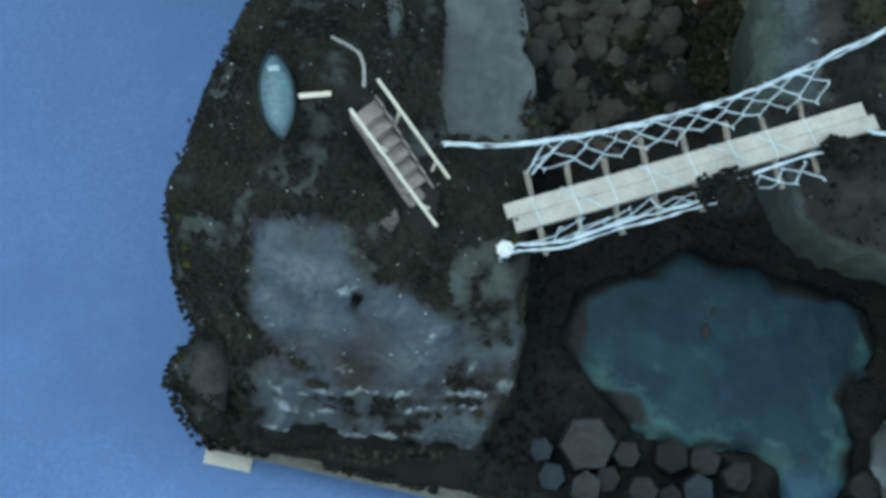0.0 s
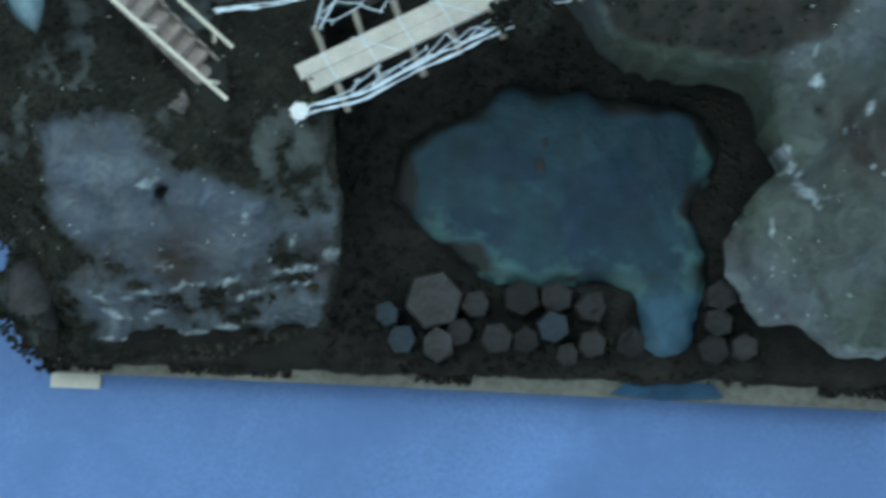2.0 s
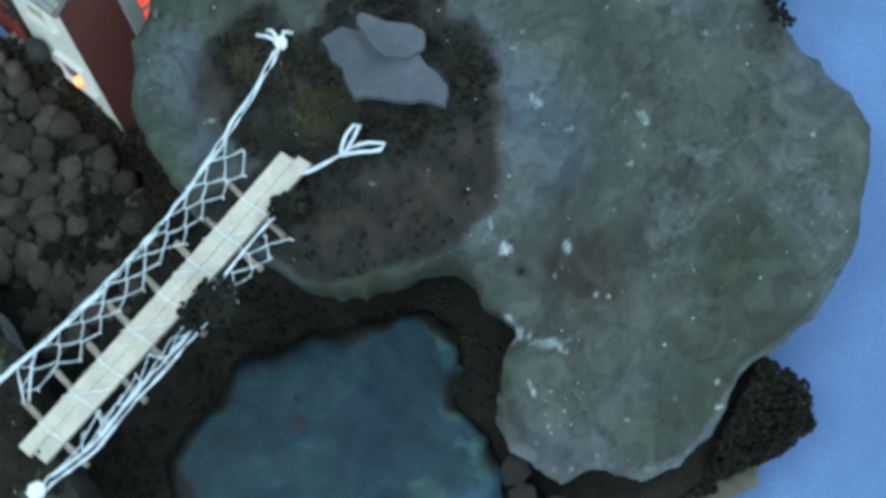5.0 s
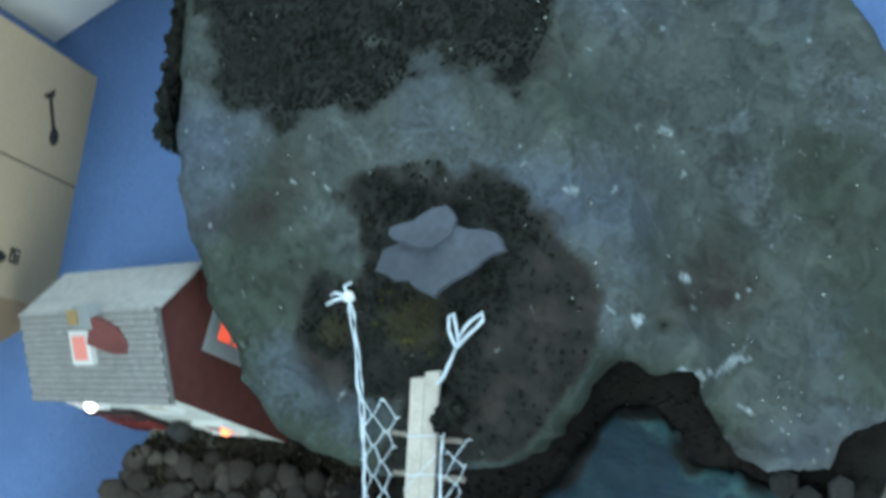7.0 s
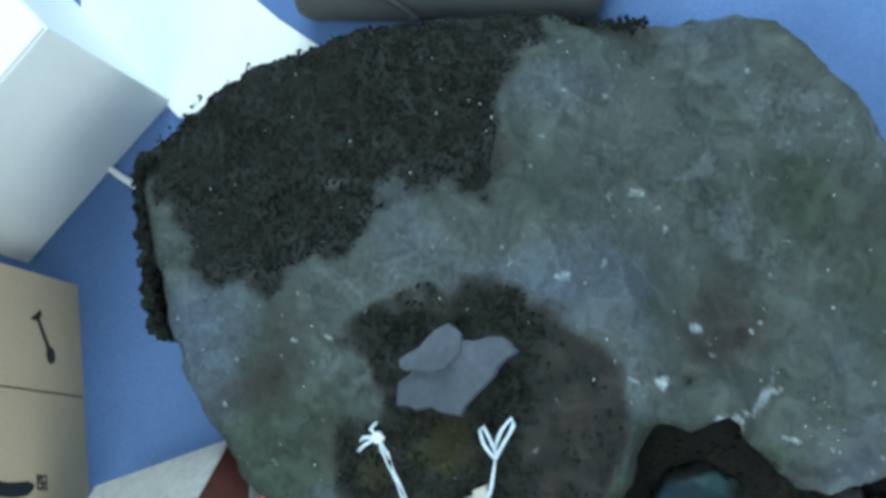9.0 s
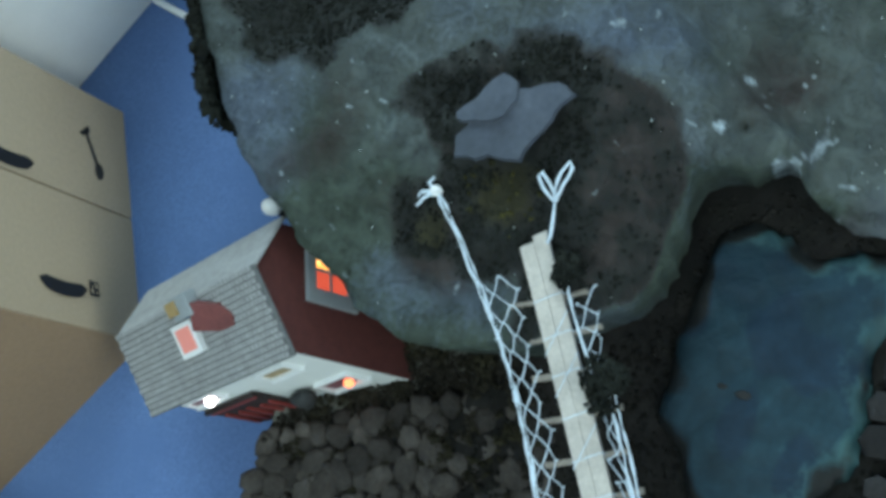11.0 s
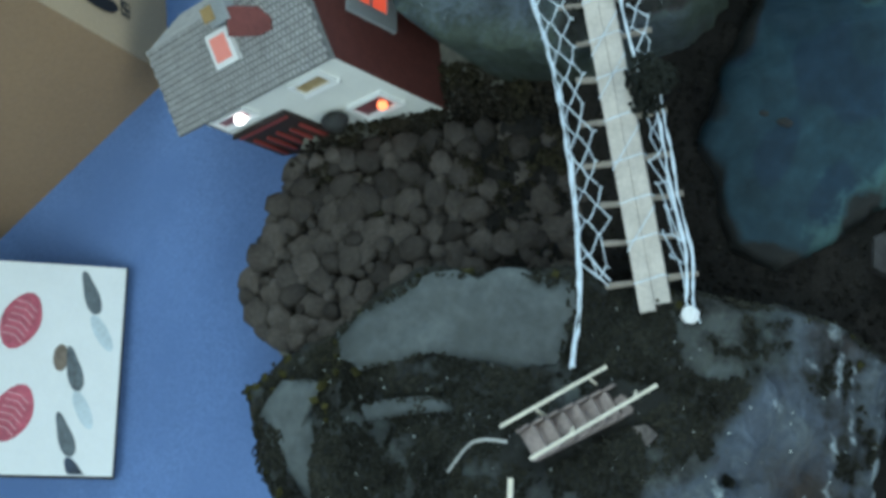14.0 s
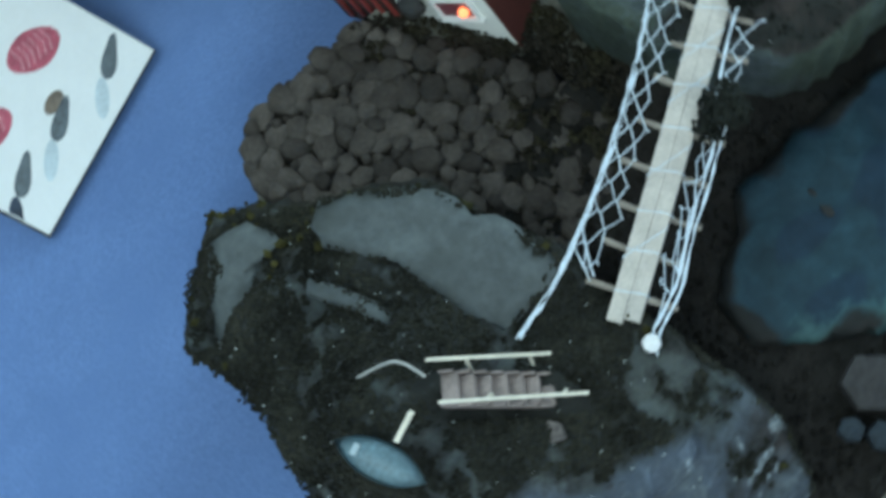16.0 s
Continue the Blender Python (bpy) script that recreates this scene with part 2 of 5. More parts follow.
# ---- building helpers ----
def link_mesh(name, bm, mat, smooth=False):
    for v in bm.verts:
        v.co *= U
    me = bpy.data.meshes.new(name)
    bm.to_mesh(me)
    bm.free()
    for p in me.polygons:
        p.use_smooth = smooth
    if mat:
        me.materials.append(mat)
    return me


def thing(name, at=(0, 0, 0), label="", category="", group="", kind=""):
    ob = new(name)
    ob.location = Vector(at) * U
    return tagged(ob, label, category, group, kind)


def solid(name, bm, mat, label="", category="", group="", kind="", at=(0, 0, 0), smooth=False):
    ob = new(name, link_mesh(name, bm, mat, smooth))
    ob.location = Vector(at) * U
    return tagged(ob, label, category, group, kind)


def part(name, bm, mat, parent, label="", smooth=False):
    ob = new(name, link_mesh(name, bm, mat, smooth))
    ob.parent = parent
    return tagged(ob, label)


def box(sx, sy, sz, at=(0, 0, 0), bevel=0.0, turn=None, bm=None):
    bm = bm or bmesh.new()
    m = Matrix.Translation(at) @ (turn or Matrix()) @ Matrix.Diagonal((sx, sy, sz, 1))
    made = bmesh.ops.create_cube(bm, size=1, matrix=m)
    if bevel:
        edges = list({e for v in made["verts"] for e in v.link_edges})
        bmesh.ops.bevel(bm, geom=edges, offset=bevel, segments=2, affect="EDGES", profile=0.5)
    return bm


def inside(poly, x, y):
    """Signed distance to the outline, positive within."""
    best, odd = 1e9, False
    for (x0, y0), (x1, y1) in zip(poly, poly[1:] + poly[:1]):
        dx, dy = x1 - x0, y1 - y0
        k = max(0, min(1, ((x - x0) * dx + (y - y0) * dy) / (dx * dx + dy * dy)))
        best = min(best, math.hypot(x - x0 - k * dx, y - y0 - k * dy))
        if (y0 > y) != (y1 > y) and x < x0 + (y - y0) * dx / dy:
            odd = not odd
    return best if odd else -best


def smoothstep(a, b, v):
    k = max(0.0, min(1.0, (v - a) / (b - a)))
    return k * k * (3 - 2 * k)


def wander(x, y, s, seed=0.0):
    return noise.noise(Vector((x * s, y * s, seed)))


def hill(x, y, cx, cy, r):
    return math.exp(-((x - cx) ** 2 + (y - cy) ** 2) / (r * r))


def relief(name, outline, height, masks, mat, step=0.02, low=0.0, lip=0.02, undercut=0.04, **tags):
    """A rock mass over an outline: a fine sheet with steep, ragged sides down to low."""
    xs, ys = [p[0] for p in outline], [p[1] for p in outline]
    x0, x1, y0, y1 = min(xs) - 0.05, max(xs) + 0.05, min(ys) - 0.05, max(ys) + 0.05
    nx, ny = int((x1 - x0) / step) + 1, int((y1 - y0) / step) + 1
    verts, faces, index, vals = [], [], {}, []
    for j in range(ny + 1):
        for i in range(nx + 1):
            x, y = x0 + i * step, y0 + j * step
            d = inside(outline, x, y)
            if d < 0.1:
                d += 0.016 * wander(x, y, 9, 3.3) + 0.010 * wander(x, y, 24, 7.7)
            if d < -1.2 * step:
                continue
            if d < 0:  # draw the outermost row back onto the outline
                gx, gy = inside(outline, x + 0.004, y) - inside(outline, x - 0.004, y), inside(outline, x, y + 0.004) - inside(outline, x, y - 0.004)
                g = math.hypot(gx, gy) or 1.0
                x, y, d = x - d * gx / g, y - d * gy / g, 0.0
            rim = min(1.0, d / 0.03)
            z = height(x, y, d) - (lip * (1 - rim) ** 2)
            index[i, j] = len(verts)
            verts.append((x * U, y * U, z * U))
            vals.append(masks(x, y, z, d))
    for (i, j), a in index.items():
        b, c, e = index.get((i + 1, j)), index.get((i + 1, j + 1)), index.get((i, j + 1))
        if b is not None and c is not None and e is not None:
            faces.append((a, b, c, e))
        elif b is not None and c is not None:
            faces.append((a, b, c))
        elif c is not None and e is not None:
            faces.append((a, c, e))
        elif b is not None and e is not None:
            faces.append((a, b, e))
    used = {}
    for f in faces:
        for p, q in zip(f, f[1:] + f[:1]):
            used[p, q] = used.get((p, q), 0) + 1
    under = {}

    def foot(v, depth, inset):
        key = (v, depth)
        if key not in under:
            x, y, z = verts[v][0] / U, verts[v][1] / U, verts[v][2] / U
            gx, gy = inside(outline, x + 0.01, y) - inside(outline, x - 0.01, y), inside(outline, x, y + 0.01) - inside(outline, x, y - 0.01)
            g = math.hypot(gx, gy) or 1.0
            under[key] = len(verts)
            k = inset + 0.3 * inset * wander(x, y, 12, depth)
            verts.append(((x + k * gx / g) * U, (y + k * gy / g) * U, (low + (z - low) * (1 - depth)) * U))
            vals.append(vals[v])
        return under[key]

    for (p, q), n in list(used.items()):
        if (q, p) not in used:  # a rim edge: hang the side of the rock from it, drawn in below
            m0, m1 = foot(p, 0.5, undercut * 0.4), foot(q, 0.5, undercut * 0.4)
            l0, l1 = foot(p, 1.0, undercut), foot(q, 1.0, undercut)
            faces += [(q, p, m0, m1), (m1, m0, l0, l1)]
    me = bpy.data.meshes.new(name)
    me.from_pydata(verts, [], faces)
    for key in vals[0]:
        layer = me.attributes.new(key, "FLOAT", "POINT")
        layer.data.foreach_set("value", [v[key] for v in vals])
    me.materials.append(mat)
    for p in me.polygons:
        p.use_smooth = True
    return tagged(new(name, me), **tags)


# ---- room ----
FLOOR = -0.06
tagged(solid("floor", box(24, 24, 0.2, (1, 1, FLOOR - 0.1)), CARPET), "blue short-pile carpet", "floor", kind="structure")
tagged(solid("ceiling", box(24, 24, 0.2, (1, 1, 10.1)), WALL), kind="structure")
tagged(solid("wall_west", box(0.4, 20, 10, (-9.2, 1, 5)), WALL), kind="structure")
tagged(solid("wall_north", box(20.8, 0.4, 10, (1, 11.2, 5)), WALL), kind="structure")


def window_wall(name, window, mid, turn):
    """A wall with one broad window, its sash set in the opening; mid: the window's middle along the wall."""
    a, b = mid - 4, mid + 4
    bm = box(20, 0.4, 3.4, (0, 0, 1.7))
    box(20, 0.4, 1.2, (0, 0, 9.4), bm=bm)
    box(a + 10, 0.4, 5.4, ((a - 10) / 2, 0, 6.1), bm=bm)
    box(10 - b, 0.4, 5.4, ((b + 10) / 2, 0, 6.1), bm=bm)
    sash = box(0.16, 0.2, 5.4, (mid, 0, 6.1))
    for x in (a + 0.1, b - 0.1):
        box(0.16, 0.2, 5.4, (x, 0, 6.1), bm=sash)
    for mesh, label, category, mat, kind in ((bm, "", "", WALL, name), (sash, "white sash of an unseen window", "window", WHITE, window)):
        bmesh.ops.transform(mesh, matrix=turn, verts=mesh.verts)
        tagged(solid(kind, mesh, mat), label, category, kind="structure")


window_wall("wall_east", "window_1", 3.4, pose(11.2, 1, 0, 0, 0, 90))
# The south opening is unseen, added to go with the fill lamp there.
window_wall("wall_south", "added_window", -2.8, pose(1, -9.2, 0))

# ---- outlines of the model landscape ----
LEFT = [(0.57, 0.13), (0.62, 0.26), (0.615, 0.39), (0.595, 0.58), (0.56, 0.75), (0.565, 0.89), (0.50, 1.09), (0.47, 1.23), (0.335, 1.37),
        (0.25, 1.43), (0.137, 1.57), (0.04, 1.64), (-0.12, 1.55), (-0.23, 1.40), (-0.185, 1.25), (-0.185, 1.08), (-0.222, 0.90), (-0.275, 0.55),
        (-0.24, 0.38), (-0.18, 0.28), (-0.24, 0.14), (-0.12, 0.01), (0.05, 0.04), (0.33, 0.07)]
RIGHT = [(1.11, 0.92), (1.205, 0.82), (1.275, 0.77), (1.34, 0.745), (1.41, 0.735), (1.50, 0.73), (1.56, 0.735), (1.59, 0.68), (1.585, 0.62), (1.62, 0.565),
         (1.636, 0.53), (1.592, 0.487), (1.532, 0.41), (1.521, 0.37), (1.532, 0.31), (1.564, 0.22), (1.60, 0.16), (1.684, 0.160), (1.806, 0.098), (1.89, 0.094),
         (1.99, 0.134), (2.10, 0.225), (2.15, 0.252), (2.235, 0.262), (2.315, 0.295), (2.395, 0.365), (2.47, 0.435), (2.54, 0.515), (2.585, 0.58), (2.63, 0.68),
         (2.648, 0.80), (2.62, 0.96), (2.55, 1.25), (2.43, 1.60), (2.34, 1.80), (2.245, 1.99), (2.15, 2.10), (1.94, 2.23), (1.80, 2.17), (1.66, 2.08),
         (1.58, 2.02), (1.46, 1.945), (1.375, 1.875), (1.297, 1.79), (1.211, 1.687), (1.137, 1.577), (1.058, 1.462), (1.014, 1.358), (1.0, 1.26), (1.01, 1.16), (1.045, 1.03)]
SEA = [(0.722, 0.45), (0.745, 0.59), (0.832, 0.645), (0.92, 0.675), (0.996, 0.745), (1.16, 0.73), (1.328, 0.715), (1.48, 0.695), (1.525, 0.615), (1.505, 0.52),
       (1.455, 0.448), (1.496, 0.336), (1.475, 0.22), (1.453, 0.115), (1.384, 0.047), (1.338, 0.13), (1.338, 0.245), (1.252, 0.272), (1.168, 0.258), (1.08, 0.248),
       (0.98, 0.238), (0.936, 0.276), (0.876, 0.326)]
FIELD = [(0.70, 1.83), (0.455, 1.825), (0.288, 1.835), (0.185, 1.79), (0.149, 1.65), (0.236, 1.47), (0.43, 1.32), (0.50, 1.14), (0.56, 0.92),
         (0.85, 0.98), (1.08, 1.15), (1.06, 1.45), (1.0, 1.75)]
LILAC = [(-0.044, 0.532), (0.14, 0.556), (0.228, 0.46), (0.356, 0.415), (0.456, 0.376), (0.40, 0.26), (0.212, 0.225), (0.084, 0.296), (-0.02, 0.344)]
HOLLOW = [(1.93, 2.35), (1.80, 2.08), (1.66, 1.92), (1.635, 1.85), (1.655, 1.722), (1.735, 1.64), (1.80, 1.53), (1.87, 1.505), (2.00, 1.44), (2.0, 1.308),
          (1.976, 1.20), (2.09, 1.235), (2.336, 1.26), (2.42, 1.235), (2.56, 1.25), (2.6, 1.7), (2.4, 2.2)]
RING = [(1.58, 1.46), (1.706, 1.34), (1.80, 1.18), (1.785, 0.98), (1.72, 0.82), (1.60, 0.74), (1.50, 0.715), (1.34, 0.725), (1.18, 0.82), (1.10, 0.93), (1.09, 1.04), (1.20, 1.10),
        (1.24, 1.22), (1.20, 1.38), (1.30, 1.45), (1.42, 1.34)]


SLABS = (([(0.264, 1.385), (0.31, 1.346), (0.388, 1.293), (0.47, 1.192), (0.488, 1.14), (0.486, 1.079), (0.521, 1.038), (0.535, 0.977), (0.545, 0.867),
           (0.452, 0.84), (0.35, 0.83), (0.305, 0.922), (0.29, 1.04), (0.285, 1.133), (0.25, 1.188), (0.193, 1.293), (0.197, 1.359)], 0.385, "broad grey slab lying on the cliff above the cobbles"),
         ([(-0.016, 1.568), (0.042, 1.560), (0.098, 1.538), (0.120, 1.476), (0.124, 1.408), (0.056, 1.428), (-0.024, 1.384), (-0.104, 1.352), (-0.172, 1.330), (-0.172, 1.362), (-0.124, 1.430), (-0.082, 1.490)], 0.275, "pale grey slab on the cliff end"),
         ([(0.115, 1.254), (0.151, 1.186), (0.19, 1.092), (0.20, 1.03), (0.165, 1.015), (0.144, 1.107), (0.098, 1.196), (0.085, 1.231)], 0.418, "narrow grey slab half sunk in flock"),
         ([(-0.16, 0.14), (-0.07, 0.10), (-0.05, 0.2), (-0.10, 0.27), (-0.15, 0.24)], 0.19, "small grey slab on the cliff corner"))


LAY = 0.05


def ledge(x, y, z):
    return z / LAY + 0.9 * wander(x, y, 4, 11) + 0.25 * wander(x, y, 18, 12)


def shelf_line(x, k):
    return (0.082, 0.136, 0.172)[k] + (0.175, 0.21, 0.20)[k] * max(0.0, x - 0.13) + 0.010 * wander(x, 0, 9, 5 + k) + 0.006 * wander(x, 0, 30, 8 + k)


def left_bulk(x, y):
    z = 0.12 + 0.13 * smoothstep(0.10, 0.2, y + 0.02 * wander(x, y, 7, 5)) + 0.10 * smoothstep(0.22, 0.42, y) + 0.03 * smoothstep(0.45, 0.6, y)
    z += 0.21 * math.exp(-((x - 0.03) / 0.2) ** 2 - ((y - 0.85) / 0.22) ** 2) - 0.13 * smoothstep(1.15, 1.6, y)
    return z - 0.12 * smoothstep(0.02, -0.16, x) * smoothstep(0.55, 0.3, y)


def left_top(x, y):
    z = left_bulk(x, y)
    if y < 0.42 and x > -0.08:  # ledges of layered rock
        q = ledge(x, y, z)
        z = LAY * (math.floor(q) + smoothstep(0.45, 0.6, q - math.floor(q))) + z - LAY * q
    for outline, top, text in SLABS:
        if inside(outline, x, y) > 0.004:
            z = min(z, top - 0.018)
    pit = hill(x, y, 0.217, 0.411, 0.020)
    rough = 0.014 * abs(wander(x, y, 13, 52)) - 0.006 + 0.012 * wander(x, y, 17, 2) + 0.008 * wander(x, y, 45, 4)
    for k in range(3):  # broken shelves that run along the front
        z += 0.024 * (smoothstep(-0.006, 0.006, y - shelf_line(x, k)) - 1) * smoothstep(-0.02, 0.05, x)
    return z + 0.018 * wander(x, y, 6) + rough - 0.07 * pit + 0.018 * hill(x, y, 0.188, 0.415, 0.018)


def left_masks(x, y, z, d):
    n, m, f = wander(x, y, 7, 21), wander(x, y, 19, 23), wander(x, y, 48, 24)
    mottle = 0.45 * n + 0.35 * m + 0.25 * f
    lilac = smoothstep(-0.05, 0.045, inside(LILAC, x, y) + 0.04 * n + 0.02 * m)
    front = smoothstep(0.44, 0.32, y + 0.05 * n) * smoothstep(-0.06, 0.08, x + 0.04 * m)
    strip = smoothstep(0.36, 0.54, x + 0.05 * n) * smoothstep(0.66, 0.46, y + 0.06 * m)
    flock = 0.78 + 0.95 * mottle
    flock = flock * (1 - max(front, strip)) + (0.50 + 1.0 * mottle) * max(front, strip)
    flock = flock * (1 - lilac) + (0.10 + 0.5 * mottle) * lilac
    flock = max(flock, 0.9 * smoothstep(0.025, 0.0, d + 0.012 * m))
    flock = min(flock, 1 - 0.8 * hill(x, y, -0.1, 0.17, 0.06))
    chalk = 0.0
    for k in range(3):
        off = y - shelf_line(x, k)
        chalk = max(chalk, smoothstep(0.014, 0.001, abs(off - 0.003)) * smoothstep(-0.55, 0.05, wander(x, y, 14, 61 + k) + 0.7 * f) * smoothstep(0.0, 0.07, x) * smoothstep(0.60, 0.54, x))
    q = ledge(x, y, left_bulk(x, y))
    part_q = q - math.floor(q)
    crest = smoothstep(0.50, 0.62, part_q) * smoothstep(0.85, 0.66, part_q) * smoothstep(0.05, 0.45, wander(x, y, 12, 8) + 0.5 * f)
    bare = max(front, 0.8 * strip)
    chalk = max(0.62 * chalk, bare * (0.36 * crest + 0.36 * smoothstep(0.36, 0.56, wander(x, y, 30, 18) + 0.4 * m)))
    rim = hill(x, y, 0.190, 0.415, 0.017) + 0.7 * hill(x, y, 0.215, 0.436, 0.012)
    # The pit takes the dark flock colour too, as the shade inside it.
    pit = hill(x, y, 0.219, 0.409, 0.017)
    pale = max(0.42 * lilac + 0.25 * m * lilac, 0.40 * front * smoothstep(-0.1, 0.4, n + m), 0.46 * front * smoothstep(0.25, 0.2, y) * smoothstep(0.09, 0.12, y) * (0.8 + f + 0.6 * wander(x * 4, y, 9, 77)), rim)
    return {"flock": max(flock - 0.5 * chalk, 1.2 * smoothstep(0.35, 0.6, pit)), "moss": 0.25 + 0.4 * wander(x, y, 3.5, 31), "pale": pale, "brown": 0.30 + 0.5 * wander(x, y, 6, 71), "chalk": max(chalk, 0.85 * rim) * (1 - smoothstep(0.3, 0.5, pit)),
            "blue": 0.35 + 0.5 * lilac + 0.25 * front, "olive": 0.2 * smoothstep(1.1, 1.4, y) + 0.55 * hill(x, y, 0.17, 1.43, 0.07) + 0.5 * hill(x, y, -0.05, 1.60, 0.06) + 0.4 * hill(x, y, 0.46, 0.66, 0.07) + 0.25 * n}


def plates(x, y):
    """Broken plaster plates: the height of the plate at a place, and 0 on its broken edge to 1 within."""
    at = Vector((4.2 * x + 0.9 * wander(x, y, 5, 15) + 0.35 * wander(x, y, 17, 16), 5.4 * y + 0.9 * wander(x, y, 5, 25) + 0.35 * wander(x, y, 17, 26), 0.0))
    far, spots = noise.voronoi(at)
    core = smoothstep(0.0, 0.13, far[1] - far[0])
    tone = noise.cell(spots[0] * 3.7 + Vector((0.5, 0.5, 0.5)))
    lean = (at - spots[0]).dot(Vector((tone, noise.cell(spots[0] * 5.3), 0)))
    return (tone + 1.2 * lean) * core, core


def right_top(x, y):
    s = (y - 0.47) - 0.5 * max(0.0, x - 1.65) + 0.02 * wander(x, y, 9, 6)
    z = 0.16 + 0.13 * smoothstep(0, 0.05 + 1.4 * max(0.0, x - 1.7), s) + 0.2 * smoothstep(0.04, 0.5, s)
    z += 0.15 * smoothstep(1.95, 2.35, x) * smoothstep(0.22, 0.42, y) * smoothstep(1.0, 0.6, y)
    z -= 0.09 * hill(x, y, 1.22, 0.98, 0.22) + 0.05 * hill(x, y, 1.15, 1.4, 0.2)
    z -= 0.02 * hill(x, y, 1.57, 1.18, 0.15) + 0.06 * smoothstep(-0.02, 0.1, inside(HOLLOW, x, y))
    z += 0.05 * max(0, wander(x, y, 2.3, 3)) * smoothstep(0.15, 0.35, math.hypot(x - 1.57, y - 1.18)) + 0.03 * hill(x, y, 2.15, 0.8, 0.35)
    lift, core = plates(x, y)
    z += 0.011 * lift - 0.004 * (1 - core)
    z += 0.010 * abs(wander(4 * x + 2 * y, 1.5 * y - x, 4, 19)) + 0.006 * abs(wander(3 * x - y, x + 3 * y, 9, 29))  # trowel strokes
    z += 0.012 * abs(wander(x, y, 5, 9)) + 0.008 * wander(x, y, 14, 2) + 0.007 * wander(x, y, 40, 4)
    crack = abs(wander(x, y, 3.2, 44) + 0.25 * wander(x, y, 15, 45))  # a few open cracks
    z -= 0.016 * smoothstep(0.03, 0.0, crack) * smoothstep(-0.1, 0.2, wander(x, y, 2.5, 46))
    return z - 0.05 * hill(x, y, 1.70, 0.655, 0.018)


def right_masks(x, y, z, d):
    n, m, f = wander(x, y, 7, 21), wander(x, y, 18, 22), wander(x, y, 46, 25)
    mottle = 0.4 * n + 0.3 * m + 0.25 * f
    deep = inside(HOLLOW, x, y) + 0.05 * n + 0.025 * m
    soft = 0.07 + 0.10 * hill(x, y, 1.90, 1.38, 0.16)
    flock = smoothstep(-soft, soft, deep) * (1.0 + 0.5 * mottle)
    flock *= 1 - 0.7 * hill(x, y, 1.93, 1.62, 0.07) * smoothstep(-0.3, 0.2, n)
    flock *= 1 - 0.22 * smoothstep(0.05, 0.4, wander(x, y, 5, 58) + 0.5 * m) * smoothstep(0.08, 0.25, inside(HOLLOW, x, y))
    ring = smoothstep(-0.06, 0.06, inside(RING, x, y) + 0.05 * n + 0.03 * m)
    lower = smoothstep(1.02, 0.90, y + 0.04 * n)  # broken brown rock below the bridge head
    rimmed = smoothstep(0.0, 0.032, d + 0.02 * n)
    flock = max(flock, ring * rimmed * (0.80 + 0.14 * smoothstep(0.95, 1.1, y) + 0.7 * mottle - 0.34 * lower * smoothstep(-0.15, 0.25, m + 0.4 * n)))
    brown = max(0.95 * ring * rimmed, 0.16 + 0.6 * wander(x, y, 4, 71), 0.8 * hill(x, y, 1.22, 1.3, 0.12) + 0.2 * n)
    moss = 0.32 + 0.5 * wander(x, y, 2.6, 31) + 0.18 * n + 0.3 * smoothstep(1.6, 1.25, x) + 0.30 * hill(x, y, 2.0, 0.62, 0.18) + 0.8 * smoothstep(0.10, 0.0, d + 0.03 * n) * smoothstep(1.0, 0.8, y) * smoothstep(1.62, 1.5, x) + 0.2 * smoothstep(0.06, 0.0, d) + 0.5 * smoothstep(0.16, 0.04, d + 0.04 * n) * smoothstep(1.55, 1.4, x) + 0.35 * hill(x, y, 2.22, 0.52, 0.13)
    olive = hill(x, y, 1.40, 1.15, 0.085) + hill(x, y, 1.285, 1.315, 0.055)
    spots = 0.9 * hill(x, y, 1.675, 0.70, 0.022) + 0.8 * hill(x, y, 1.833, 0.673, 0.018) + 0.5 * hill(x, y, 1.735, 0.462, 0.014) + 0.5 * hill(x, y, 1.86, 0.965, 0.02)
    flecks = hill(x, y, 1.442, 0.948, 0.028) + hill(x, y, 1.534, 0.877, 0.025) + 0.8 * hill(x, y, 1.345, 1.365, 0.025)
    seam = 0.0  # the pale broken edge where the upper shelf ends
    for (x0, y0), (x1, y1) in (((1.62, 0.566), (1.665, 0.492)), ((1.665, 0.492), (1.785, 0.482))):
        dx, dy = x1 - x0, y1 - y0
        k = max(0.0, min(1.0, ((x - x0) * dx + (y - y0) * dy) / (dx * dx + dy * dy)))
        seam = max(seam, smoothstep(0.014, 0.003, math.hypot(x - x0 - k * dx, y - y0 - k * dy) + 0.006 * wander(x, y, 30, 3)))
    blues = hill(x, y, 2.235, 0.745, 0.035) + 0.8 * hill(x, y, 2.20, 0.80, 0.03) + 0.7 * hill(x, y, 2.12, 0.66, 0.06)
    scars = lower * ring * smoothstep(0.06, 0.36, wander(x * 1.5, y, 13, 66) + 0.3 * f) * smoothstep(0.06, 0.12, d)
    lift, core = plates(x, y)
    chip = smoothstep(0.75, 0.15, core) * smoothstep(0.1, 0.45, wander(x, y, 9, 38) + 0.5 * f)
    pale = 0.26 + 0.10 * lift + 0.5 * wander(x, y, 4.5, 41) + 0.25 * wander(x, y, 15, 43)
    pale = max(spots, flecks, 0.7 * seam, 0.85 * scars, 0.8 * min(1.0, blues), pale - moss * 0.4, 0.75 * smoothstep(0.035, 0.012, d) * smoothstep(0.6, 0.2, y))
    chalk = max(min(0.9, spots), 0.35 * flecks, 0.5 * seam, 0.16 * chip * (1 - ring), 0.45 * smoothstep(0.38, 0.56, wander(x, y, 34, 33) + 0.3 * wander(x, y, 6, 34)))
